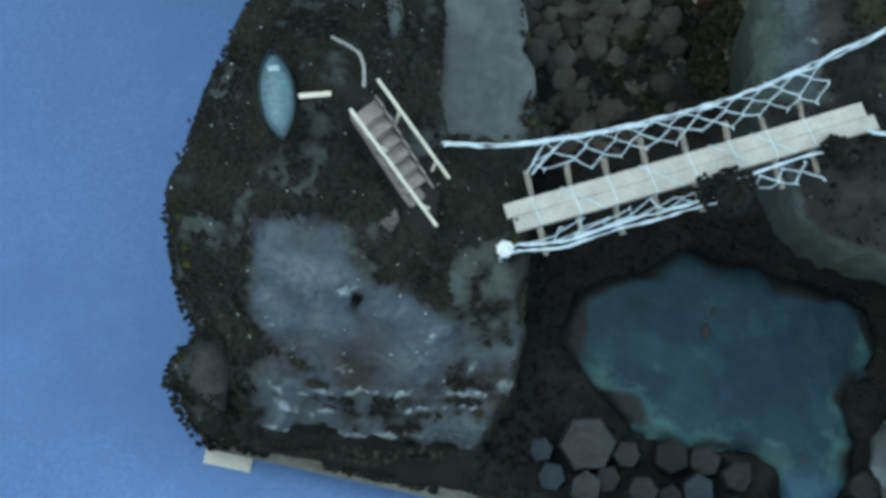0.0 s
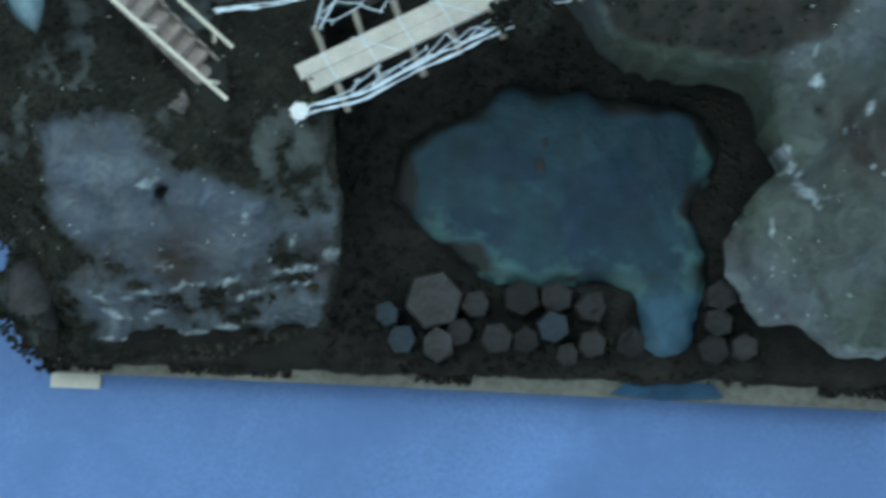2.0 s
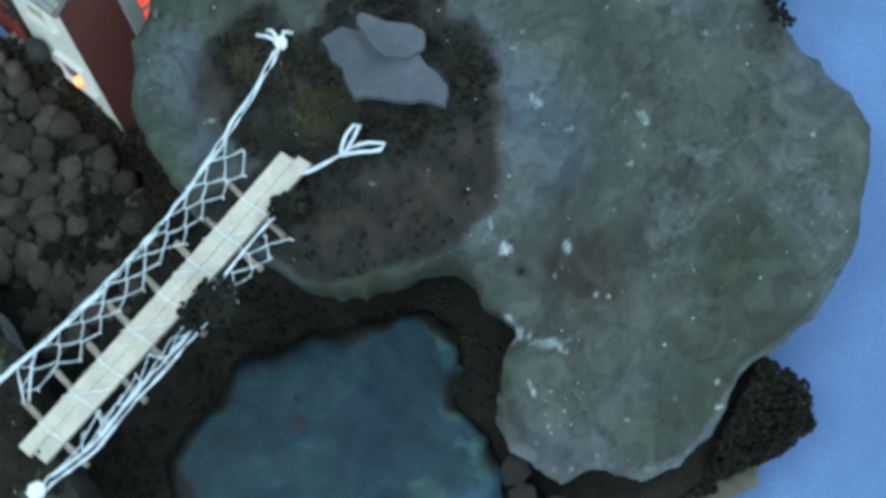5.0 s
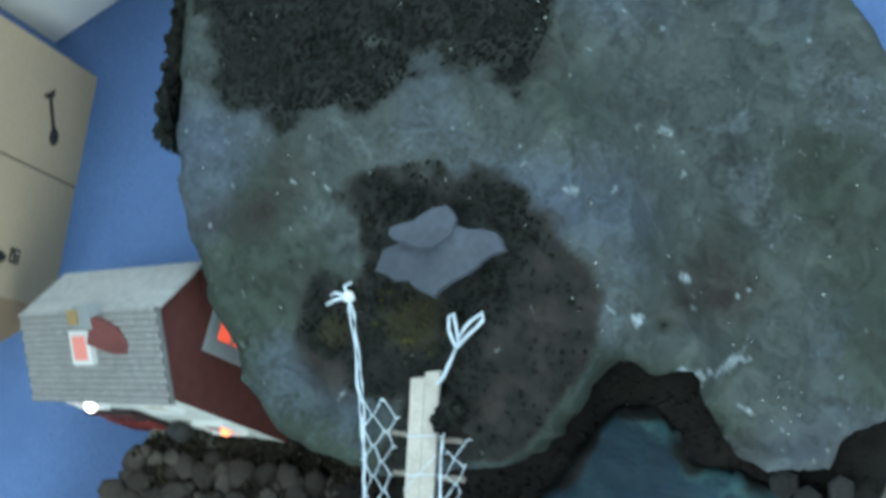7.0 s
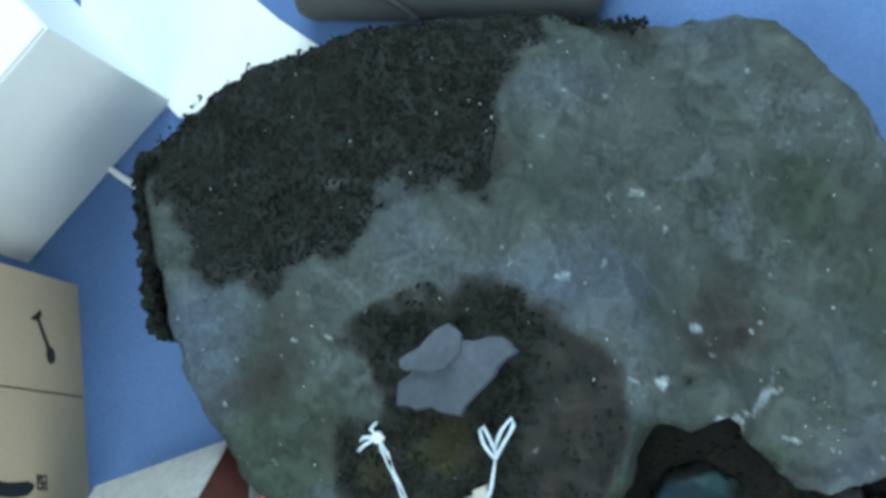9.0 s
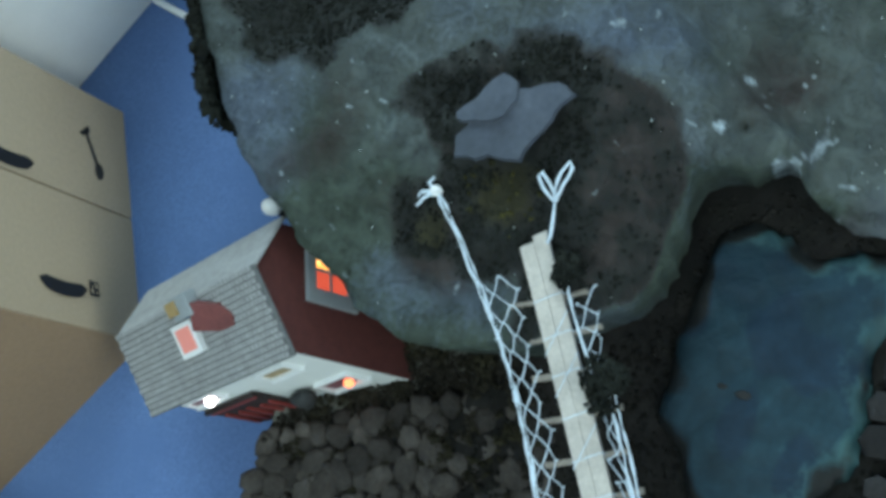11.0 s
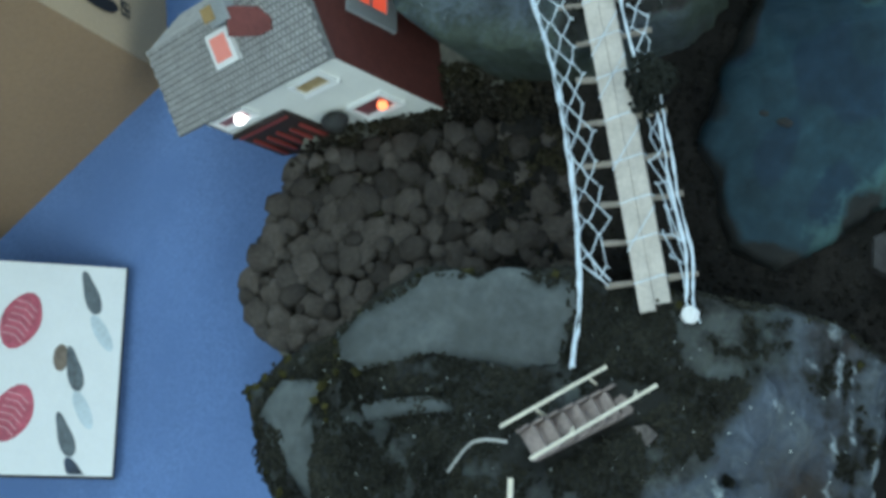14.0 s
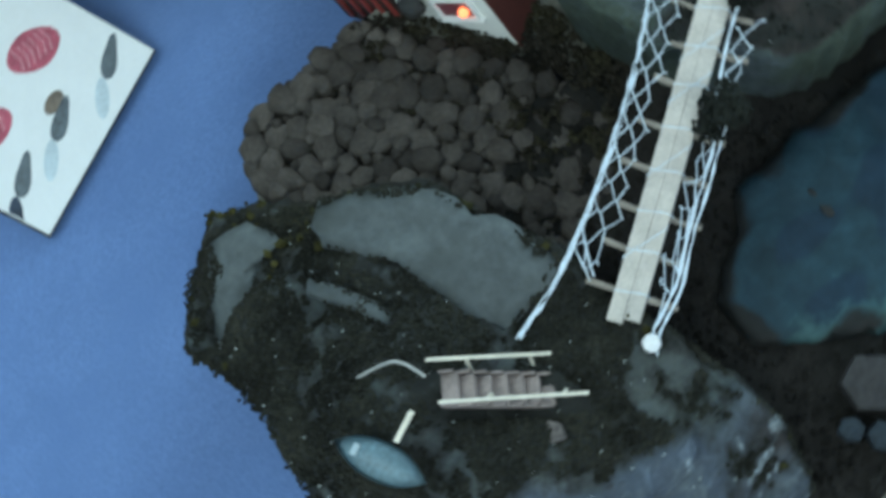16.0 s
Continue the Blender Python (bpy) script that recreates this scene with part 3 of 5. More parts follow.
    return {"flock": flock * (1 - 0.6 * min(1.0, olive)) - 0.4 * flecks - 0.5 * scars, "moss": moss, "pale": min(1.2, pale) * (1 - 0.8 * min(1.0, max(0.0, flock))), "brown": brown, "chalk": chalk * (1 - 0.8 * min(1.0, max(0.0, flock))),
            "blue": 0.25 + 0.5 * min(1.0, blues) + 0.6 * wander(x, y, 3, 87), "olive": 0.95 * min(1.0, olive) + 0.3 * m * min(1.0, 2 * olive)}


def ground_top(x, y):
    z = 0.062 + 0.012 * wander(x, y, 8) + 0.006 * wander(x, y, 30, 2)
    z += 0.02 * smoothstep(0.75, 1.1, y) * smoothstep(1.9, 1.3, y)
    near = -0.9096 * (x - 0.922) - 0.3812 * (y - 1.418)
    return z - (0.045 * smoothstep(0.14, 0.02, near) if y > 1.25 else 0.0)


def slab_mesh(outline, top, low, rough=0.006, seed=0.0, tilt=(0.0, 0.0), chip=1.0, dome=1.0):
    """A flat, broken piece of slate over an outline, with an uneven top and chipped rim."""
    bm = bmesh.new()
    cx, cy = sum(p[0] for p in outline) / len(outline), sum(p[1] for p in outline) / len(outline)
    rims = []
    ring = []
    for (x0, y0), (x1, y1) in zip(outline, outline[1:] + outline[:1]):
        k = max(2, int(math.hypot(x1 - x0, y1 - y0) / 0.025))
        for i in range(k):
            ring.append((x0 + (x1 - x0) * i / k, y0 + (y1 - y0) * i / k))
    for shrink, z in ((1.0, low), (1.0, top - 0.008), (0.975, top), (0.6, top + 0.006 * dome), (0.25, top + 0.008 * dome)):
        row = []
        for x, y in ring:
            j = chip * (0.045 * wander(x, y, 16, seed) + 0.03 * wander(x, y, 40, seed)) if shrink > 0.9 else 0
            px, py = cx + (x - cx) * (shrink + j), cy + (y - cy) * (shrink + j)
            dz = 0 if z == low else rough * wander(px, py, 12, seed) + tilt[0] * (px - cx) + tilt[1] * (py - cy)
            row.append(bm.verts.new((px, py, z + dz)))
        rims.append(row)
    for a, b in zip(rims, rims[1:]):
        for i in range(len(a)):
            j = (i + 1) % len(a)
            bm.faces.new((a[i], a[j], b[j], b[i]))
    bm.faces.new(rims[-1])
    return bm


def clumps(name, spots, size, mat, seed, flat=0.8, **tags):
    """Countless little tufts, joined: each a jittered eight-sided crumb."""
    rng = random.Random(seed)
    verts, faces = [], []
    for x, y, z in spots:
        r = size * rng.uniform(0.45, 1.35)
        turn = rng.uniform(0, 6.3)
        b = len(verts)
        for dx, dy, dz in ((1, 0, 0), (0, 1, 0), (-1, 0, 0), (0, -1, 0), (0.2, 0.1, flat), (0, 0, -flat)):
            c, s = math.cos(turn), math.sin(turn)
            k = r * rng.uniform(0.6, 1.3)
            verts.append(((x + k * (dx * c - dy * s)) * U, (y + k * (dx * s + dy * c)) * U, (z + k * (dz + rng.uniform(-0.3, 0.3))) * U))
        for i in range(4):
            j = (i + 1) % 4
            faces += [(b + i, b + j, b + 4), (b + j, b + i, b + 5)]
    me = bpy.data.meshes.new(name)
    me.from_pydata(verts, [], faces)
    me.materials.append(mat)
    return tagged(new(name, me), kind="stuff", **tags)


def tube(points, radius, sides=6, bm=None, seed=0, wobble=0.0, ends=1.0):
    """A cord or stick along smooth points, uneven in thickness."""
    bm = bm or bmesh.new()
    rng = random.Random(seed)
    pts = [Vector(p) for p in points]
    path = []
    for i in range(len(pts) - 1):
        a, b, c, d = pts[max(0, i - 1)], pts[i], pts[i + 1], pts[min(len(pts) - 1, i + 2)]
        k = max(1, int((c - b).length / 0.02)) if len(pts) > 2 else 1
        for s in range(k):
            t = s / k
            path.append(0.5 * (2 * b + (c - a) * t + (2 * a - 5 * b + 4 * c - d) * t * t + (3 * b - a - 3 * c + d) * t ** 3))
    path.append(pts[-1])
    rings = []
    for i, p in enumerate(path):
        way = (path[min(i + 1, len(path) - 1)] - path[max(i - 1, 0)]).normalized()
        side = way.cross(Vector((0.13, 0.21, 1))).normalized()
        above = side.cross(way)
        r = radius * (1 + wobble * rng.uniform(-1, 1)) * (ends if i in (0, len(path) - 1) else 1)
        p = p + wobble * radius * Vector((rng.uniform(-1, 1), rng.uniform(-1, 1), rng.uniform(-1, 1)))
        rings.append([bm.verts.new(p + r * (math.cos(6.2832 * q / sides) * side + math.sin(6.2832 * q / sides) * above)) for q in range(sides)])
    for a, b in zip(rings, rings[1:]):
        for q in range(sides):
            bm.faces.new((a[q], a[(q + 1) % sides], b[(q + 1) % sides], b[q]))
    bm.faces.new(rings[0][::-1])
    bm.faces.new(rings[-1])
    return bm


def prism(outline, z0, z1, bm=None):
    """An upright slab over an outline."""
    bm = bm or bmesh.new()
    a = [bm.verts.new((x, y, z0)) for x, y in outline]
    b = [bm.verts.new((x, y, z1)) for x, y in outline]
    bm.faces.new(a[::-1])
    bm.faces.new(b)
    for i in range(len(a)):
        j = (i + 1) % len(a)
        bm.faces.new((a[i], a[j], b[j], b[i]))
    return bm


def pebble(sides, r, h, seed, crown=0.35):
    """A worn stone: an uneven many-sided column with a rounded head, standing on z = 0."""
    rng = random.Random(seed)
    bm = bmesh.new()
    reach = [r * rng.uniform(0.8, 1.15) for _ in range(sides)]
    rows = []
    for k, z in ((0.96, 0.0), (1.0, h * (1 - crown)), (0.92, h * (1 - crown * 0.35)), (0.68, h)):
        rows.append([bm.verts.new((k * q * math.cos(6.2832 * i / sides), k * q * math.sin(6.2832 * i / sides), z)) for i, q in enumerate(reach)])
    for a, b in zip(rows, rows[1:]):
        for i in range(sides):
            j = (i + 1) % sides
            bm.faces.new((a[i], a[j], b[j], b[i]))
    bm.faces.new(rows[-1])
    bm.faces.new(rows[0][::-1])
    return bm


# ---- board, cliffs, ground and sea ----
board = tagged(solid("base_board", prism([(-0.11, 0.0), (0.6, -0.004), (2.07, -0.022), (2.2, 0.28), (2.2, 1.6), (1.2, 1.82), (0.66, 1.82), (0.2, 1.78), (0.12, 1.64), (-0.04, 1.45), (-0.05, 0.05)],
                                         FLOOR, 0.035), BOARD), "bare chipboard base with paint on its front edge", "board")
part("splash", prism([(1.27, -0.004), (1.34, -0.010), (1.40, -0.015), (1.46, -0.010), (1.55, -0.004), (1.52, 0.03), (1.32, 0.03)], 0.0, 0.039), SPLASH, board, "blue paint run over the edge")
tagged(solid("card_strip", box(0.125, 0.05, 0.012, (-0.055, -0.012, FLOOR + 0.006), 0.002), BARE), "pale strip of card under the board corner", "card strip")

GROUND = [(-0.1, 0.018), (0.6, 0.026), (2.06, 0.034), (2.24, 0.06), (2.27, 0.17), (2.19, 0.28), (2.18, 1.58), (1.2, 1.79), (0.66, 1.79), (0.22, 1.76), (0.14, 1.62), (-0.09, 1.43)]
relief("ground", GROUND, lambda x, y, d: ground_top(x, y), lambda x, y, z, d: {"moss": 0.12 + 0.4 * wander(x, y, 5, 77)}, EARTH, step=0.02, low=0.03, undercut=0.0,
       label="dark earth and scatter on the base board", category="ground", kind="structure")
relief("sea", SEA, lambda x, y, d: 0.092 + 0.006 * wander(x, y, 7) + 0.004 * wander(x, y, 18, 2) - 0.03 * smoothstep(0.13, 0.06, y),
       lambda x, y, z, d: {"foam": 0.62 * smoothstep(0.12, 0.0, d + 0.05 * wander(x, y, 9)) * smoothstep(0.62, 0.4, y - 0.4 * (x - 1.0)) + 0.22 * wander(x * 0.6, y, 9, 3) + 0.12 * wander(x * 0.4, y, 34, 13), "inlet": 0.7 * smoothstep(0.30, 0.20, y) * smoothstep(1.28, 1.36, x),
                           "deep": smoothstep(0.0, 0.3, wander(x * 0.5, y, 9, 50)), "silt": 0.95 * smoothstep(0.06, 0.0, d + 0.05 * wander(x, y, 9, 5)) * smoothstep(0.2, 0.34, y)},
       WATER, step=0.016, low=0.06, label="deep teal painted sea with pale foam near the shore", category="water", kind="structure", lip=0.02, undercut=0.0)
relief("cliff", LEFT, lambda x, y, d: left_top(x, y), left_masks, ROCK, step=0.0125, label="low rocky cliff of painted plaster with dark flock and layered front", category="cliff")
relief("headland", RIGHT, lambda x, y, d: right_top(x, y), right_masks, ROCK, step=0.0145, label="large grey green headland of painted plaster with mossy patches", category="cliff")

# two small dark weeds in the sea
for wx, wy, wr in ((1.083, 0.545, 0.016), (1.093, 0.60, 0.010)):
    bm = pebble(7, wr, 0.012, int(wy * 100))
    bmesh.ops.scale(bm, vec=(0.7, 1.4, 1), verts=bm.verts)
    tagged(solid("weed", bm, DARK, at=(wx, wy, 0.088)), "small dark scrap of weed on the painted sea", "weed", "weeds in the sea")

# grey slabs on the back of the cliff
for k, (outline, top, text) in enumerate(SLABS):
    tagged(solid("rock_slab", slab_mesh(outline, top, top - 0.2, 0.014, k * 3.0, chip=1.8), BASALT_PALE if k == 3 else SLATE, smooth=True), text, "rock slab", "slabs on the cliff")
tagged(solid("slate", slab_mesh([(1.456, 1.282), (1.449, 1.232), (1.47, 1.17), (1.479, 1.115), (1.51, 1.103), (1.585, 1.07), (1.655, 1.02), (1.675, 1.043), (1.674, 1.099), (1.643, 1.158), (1.615, 1.195), (1.566, 1.249), (1.508, 1.294)],
                               0.530, 0.512, 0.010, 4.0, chip=4.5, dome=0.1), PURPLE_SLATE), "large lilac grey slate piece on the headland", "slate", "slates on the headland")
tagged(solid("slate", slab_mesh([(1.559, 1.305), (1.606, 1.257), (1.654, 1.226), (1.671, 1.203), (1.654, 1.168), (1.618, 1.156), (1.574, 1.176), (1.544, 1.224), (1.538, 1.28)],
                               0.541, 0.526, 0.006, 9.0, chip=4.5, dome=0.1), PURPLE_SLATE), "small lilac slate lying on a larger slate", "slate", "slates on the headland")

# ---- columns in front, cobbles behind ----
for k, (x, y, r, tone) in enumerate(((0.837, 0.205, 0.072, 1), (0.766, 0.108, 0.037, 2), (0.848, 0.096, 0.041, 1), (0.902, 0.132, 0.036, 0), (0.988, 0.12, 0.043, 0),
                                     (1.044, 0.216, 0.045, 0), (1.122, 0.149, 0.041, 2), (1.132, 0.223, 0.044, 0), (1.308, 0.115, 0.040, 0), (1.522, 0.236, 0.042, 0),
                                     (1.515, 0.174, 0.038, 0), (1.505, 0.11, 0.040, 0), (1.578, 0.118, 0.036, 0), (0.937, 0.195, 0.036, 0), (1.06, 0.118, 0.034, 0),
                                     (1.21, 0.20, 0.04, 0), (1.22, 0.115, 0.037, 0), (0.73, 0.165, 0.03, 2), (1.16, 0.085, 0.03, 0))):
    rng = random.Random(k)
    bm = bmesh.new()
    rows = []
    reach = [rng.uniform(0.88, 1.08) if k else 1.0 for _ in range(6)]
    for s, z in ((1.0, 0.0), (1.0, 0.05), (0.93, 0.062), (0.5, 0.066)):
        rows.append([bm.verts.new((s * r * q * math.cos(math.pi / 3 * i), s * r * q * math.sin(math.pi / 3 * i), z + 0.05 * (q - 1))) for i, q in enumerate(reach)])
    for a, b in zip(rows, rows[1:]):
        for i in range(6):
            bm.faces.new((a[i], a[(i + 1) % 6], b[(i + 1) % 6], b[i]))
    bm.faces.new(rows[-1])
    ob = solid("basalt_column", bm, (BASALT, BASALT_PALE, BASALT_BLUE)[tone], at=(x, y, 0.062 + rng.uniform(-0.008, 0.008)))
    ob.rotation_euler = (rng.uniform(-0.06, 0.06), rng.uniform(-0.06, 0.06), rng.uniform(0, 1) if k else 0.25)
    tagged(ob, "large pale hexagonal column beside the sea" if k == 0 else "small hexagonal basalt column set in dark earth", "stone column", "columns along the shore")

rng = random.Random(5)
kinds = [link_mesh("cobble", pebble(rng.choice((6, 7, 8, 9)), 0.05, 0.075, 100 + k, 0.3), STONE, True) for k in range(10)]
placed = []
for tries in range(9000):
    x, y = rng.uniform(0.12, 1.12), rng.uniform(0.9, 1.86)
    r = (0.042, 0.037, 0.031, 0.026, 0.021, 0.016)[min(5, tries // 1100)] * rng.uniform(0.92, 1.08)
    if (x - 0.922) * -0.9096 + (y - 1.418) * -0.3812 < 0.075 or inside(FIELD, x, y) < r * 0.5 or inside(LEFT, x, y) > -r * 0.4 or inside(RIGHT, x, y) > -r * 0.2:
        continue
    if all((x - a) ** 2 + (y - b) ** 2 > ((r + c) * 0.68) ** 2 for a, b, c in placed):
        placed.append((x, y, r))
for x, y, r in placed:
    ob = new("cobble", rng.choice(kinds))
    sunk = 0.022 * smoothstep(0.55, 0.95, x + 0.25 * (y - 1.3) + 0.15 * wander(x, y, 4, 95))
    lift = 0.042 - sunk + 0.02 * smoothstep(1.05, 1.4, y) * smoothstep(1.8, 1.5, y) + rng.uniform(-0.010, 0.010)
    ob.location = Vector((x, y, lift)) * U
    ob.scale = (r / 0.05 * rng.uniform(0.9, 1.1), r / 0.05 * rng.uniform(1.0, 1.3), rng.uniform(0.55, 0.75))
    ob.rotation_euler = (rng.uniform(-0.2, 0.2), rng.uniform(-0.2, 0.2), rng.uniform(0, 6.3))
    tagged(ob, "rounded dark cobble set among others on the shore", "cobble", "cobbles behind the bridge")

# ---- rope bridge ----
END_L, END_R = Vector((0.53, 0.656, 0.385)), Vector((1.315, 1.058, 0.458))
ALONG = (END_R - END_L).normalized()
ACROSS = Vector((-ALONG.y, ALONG.x, 0)).normalized()


def on_bridge(s, w, h=0.0):
    """A place s along the bridge, w towards the back, h above it, with a light sag."""
    return END_L + ALONG * s + ACROSS * w + Vector((0, 0, h - 0.012 * math.sin(math.pi * min(1, max(0, s / 0.885)))))


bridge = thing("rope_bridge", END_L, "rope bridge of two wooden strips, cross sticks and white netting", "bridge")


def bridge_part(name, bm, mat, label="", smooth=False):
    for v in bm.verts:
        v.co -= END_L
    return part(name, bm, mat, bridge, label, smooth)


for w0, w1, a, b in ((-0.036, -0.0002, 0.012, 0.885), (0.0002, 0.036, 0.0, 0.868)):
    bm = bmesh.new()
    rows = []
    for i in range(15):
        s = a + (b - a) * i / 14
        jag = 0.006 * math.sin(i * 2.3) if i in (0, 14) else 0.0008 * math.sin(i * 1.7)
        rows.append([bm.verts.new(on_bridge(s + (jag if w == w0 else -jag), w + (0 if 0 < i < 14 else 0), h)) for w, h in ((w0, 0), (w1, 0), (w1, 0.013), (w0 + 0.0008, 0.0135))])
    for p, q in zip(rows, rows[1:]):
        for i in range(4):
            bm.faces.new((p[i], p[(i + 1) % 4], q[(i + 1) % 4], q[i]))
    bm.faces.new(rows[0][::-1])
    bm.faces.new(rows[-1])
    bridge_part("plank", bm, WOOD, "pale bare wooden strip")
STICKS = (0.07, 0.165, 0.255, 0.35, 0.45, 0.55, 0.64, 0.73)
for k, s in enumerate(STICKS):
    back, front = 0.105 - 0.01 * (k % 3), -0.105 + 0.012 * (k % 2)
    bridge_part("cross_stick", tube([on_bridge(s + 0.006, back, -0.006 + 0.012 * (k % 2)), on_bridge(s, 0.02, -0.006), on_bridge(s - 0.004, front, -0.008)], 0.0075, 6, seed=k, wobble=0.15), TWIG)
    bridge_part("binding", tube([on_bridge(s, 0.04, -0.004), on_bridge(s - 0.004, 0.036, 0.017), on_bridge(s + 0.004, -0.034, 0.018), on_bridge(s + 0.002, -0.042, -0.004)], 0.0016, 4), CORD)
for s in (0.14, 0.33, 0.5, 0.6):
    bridge_part("binding", tube([on_bridge(s, 0.039, 0.016), on_bridge(s + 0.09, -0.039, 0.017)], 0.0014, 4), CORD)

TOP = [(0.345, 0.778, 0.492), (0.47, 0.805, 0.478), (0.60, 0.85, 0.462), (0.80, 0.938, 0.452), (1.0, 1.045, 0.46), (1.2, 1.18, 0.482), (1.369, 1.31, 0.508)]
bridge_part("hand_rope", tube(TOP, 0.0034, 6, seed=1, wobble=0.6), CORD, "white twisted cord", True)
bridge_part("hand_rope", tube([(p[0] + 0.006, p[1] - 0.004, p[2] + 0.006 * (-1) ** i) for i, p in enumerate(TOP)], 0.0027, 6, seed=2, wobble=0.8), CORD, "", True)
FRONT = [(0.525, 0.56, 0.45), (0.565, 0.59, 0.44), (0.66, 0.622, 0.42), (0.78, 0.69, 0.425), (0.90, 0.748, 0.44), (1.0, 0.80, 0.45)]
bridge_part("hand_rope", tube(FRONT, 0.0034, 6, seed=3, wobble=0.6), CORD, "", True)
bridge_part("hand_rope", tube([(x + 0.004, y - 0.012, z - 0.004) for x, y, z in FRONT], 0.0030, 6, seed=4, wobble=0.6), CORD, "", True)
bridge_part("hand_rope", tube([(1.30, 1.015, 0.47), (1.34, 1.012, 0.475), (1.37, 1.013, 0.485), (1.402, 1.016, 0.492)], 0.0045, 6, seed=5, wobble=0.3), CORD, "", True)
bridge_part("hand_rope", tube([(1.02, 0.835, 0.455), (1.10, 0.885, 0.455), (1.2, 0.94, 0.46), (1.27, 0.955, 0.45)], 0.0036, 6, seed=6, wobble=0.3), CORD, "", True)


def rope_at(rope, k):
    f = k * (len(rope) - 1)
    i = min(int(f), len(rope) - 2)
    return Vector(rope[i]).lerp(Vector(rope[i + 1]), f - i)


def netting(name, heads, feet, rows, seed):
    """A slack net of six-sided meshes hung between two lines."""
    rng = random.Random(seed)
    n = len(heads)
    spot = lambda i, r: heads[i].lerp(feet[i], r) + Vector((rng.uniform(-1, 1), rng.uniform(-1, 1), rng.uniform(-1, 1))) * 0.0035
    bm = bmesh.new()
    joins = {}
    for r in range(rows + 1):  # each join is a short double thread along which two meshes meet
        for i in range(n):
            if (i + r) % 2 == 0:
                u, w = r / (rows + 0.22), min(1.0, (r + 0.22) / (rows + 0.22))
                a = spot(i, u)
                joins[i, r] = (a, a.lerp(spot(i, w), 1.0))
                tube([joins[i, r][0], joins[i, r][1]], 0.0023, 5, bm, seed + i, 0.3)
    for (i, r), (top, low) in joins.items():
        for side in (-1, 1):
            if (i + side, r + 1) in joins:
                a, b = low, joins[i + side, r + 1][0]
                tube([a, a.lerp(b, 0.5) + Vector((0, 0, -0.003)), b], 0.0016, 5, bm, seed + i * 7 + r, 0.3)
    return bridge_part(name, bm, CORD, "", True)


count = 21
heads = [rope_at(TOP, 0.31 + 0.50 * i / (count - 1)) for i in range(count)]
feet = [on_bridge(0.125 + 0.68 * i / (count - 1), 0.066 + 0.008 * math.sin(i * 1.3), 0.010) for i in range(count)]
for i in (0, 1):
    feet[i] = on_bridge(0.074, 0.095, 0.005).lerp(feet[2], i / 3)
netting("net", heads, feet, 3, 3)
bridge_part("net_end", tube([heads[0], heads[0].lerp(feet[0], 0.5), feet[0]], 0.003, 5, seed=8, wobble=0.3), CORD, "", True)
bridge_part("net_end", tube([heads[2], heads[2].lerp(feet[0], 0.4), feet[0] + Vector((0.012, 0, 0))], 0.003, 5, seed=9, wobble=0.3), CORD, "", True)
heads = [rope_at(FRONT, 0.24 + 0.75 * i / 14) for i in range(15)]
feet = [on_bridge(0.12 + 0.38 * i / 14, -0.052 - 0.008 * math.sin(i * 2.1), 0.012) for i in range(15)]
netting("net", heads, feet, 2, 11)
heads = [Vector((1.03 + 0.024 * i, 0.842 + 0.0125 * i, 0.455)) for i in range(7)]
feet = [on_bridge(0.55 + 0.03 * i, -0.115 + 0.008 * (i % 3), 0.0) for i in range(7)]
netting("net", heads, feet, 2, 23)
for centre, r in ((Vector((0.537, 0.572, 0.455)), 0.016), (Vector((1.369, 1.31, 0.508)), 0.012)):
    bm = bmesh.new()
    bmesh.ops.create_icosphere(bm, subdivisions=2, radius=r, matrix=Matrix.Translation(centre))
    for v in bm.verts:
        v.co += (v.co - centre) * 0.9 * noise.noise(v.co * 90)
    for a in range(3):
        ring = [centre + r * 1.0 * Vector((math.cos(q + a), math.sin(q + a) * math.cos(a * 1.1), math.sin(q + a) * math.sin(a * 1.1))) for q in [6.2832 * i / 10 for i in range(11)]]
        tube(ring, r * 0.26, 5, bm, a, 0.3)
    bridge_part("knot", bm, CORD_WHITE, "knot of white cord", True)
for a, b, c in (((1.369, 1.31, 0.508), (1.385, 1.33, 0.515), (1.402, 1.325, 0.50)), ((1.369, 1.31, 0.508), (1.345, 1.335, 0.512), (1.325, 1.35, 0.502)),
                ((1.369, 1.31, 0.508), (1.36, 1.345, 0.51), (1.35, 1.352, 0.50))):
    bridge_part("cord_end", tube([a, b, c], 0.0045, 5, wobble=0.3), CORD, "", True)
for loop in (((1.400, 1.018), (1.425, 1.048), (1.452, 1.070), (1.462, 1.062), (1.440, 1.036), (1.412, 1.016), (1.400, 1.018)),
             ((1.400, 1.014), (1.440, 1.000), (1.484, 0.992), (1.500, 1.002), (1.470, 1.014), (1.425, 1.022), (1.400, 1.014))):
    bridge_part("cord_loop", tube([(x, y, 0.492 + 0.014 * (k % 3 == 1)) for k, (x, y) in enumerate(loop)], 0.0045, 5, wobble=0.25), CORD, "", True)

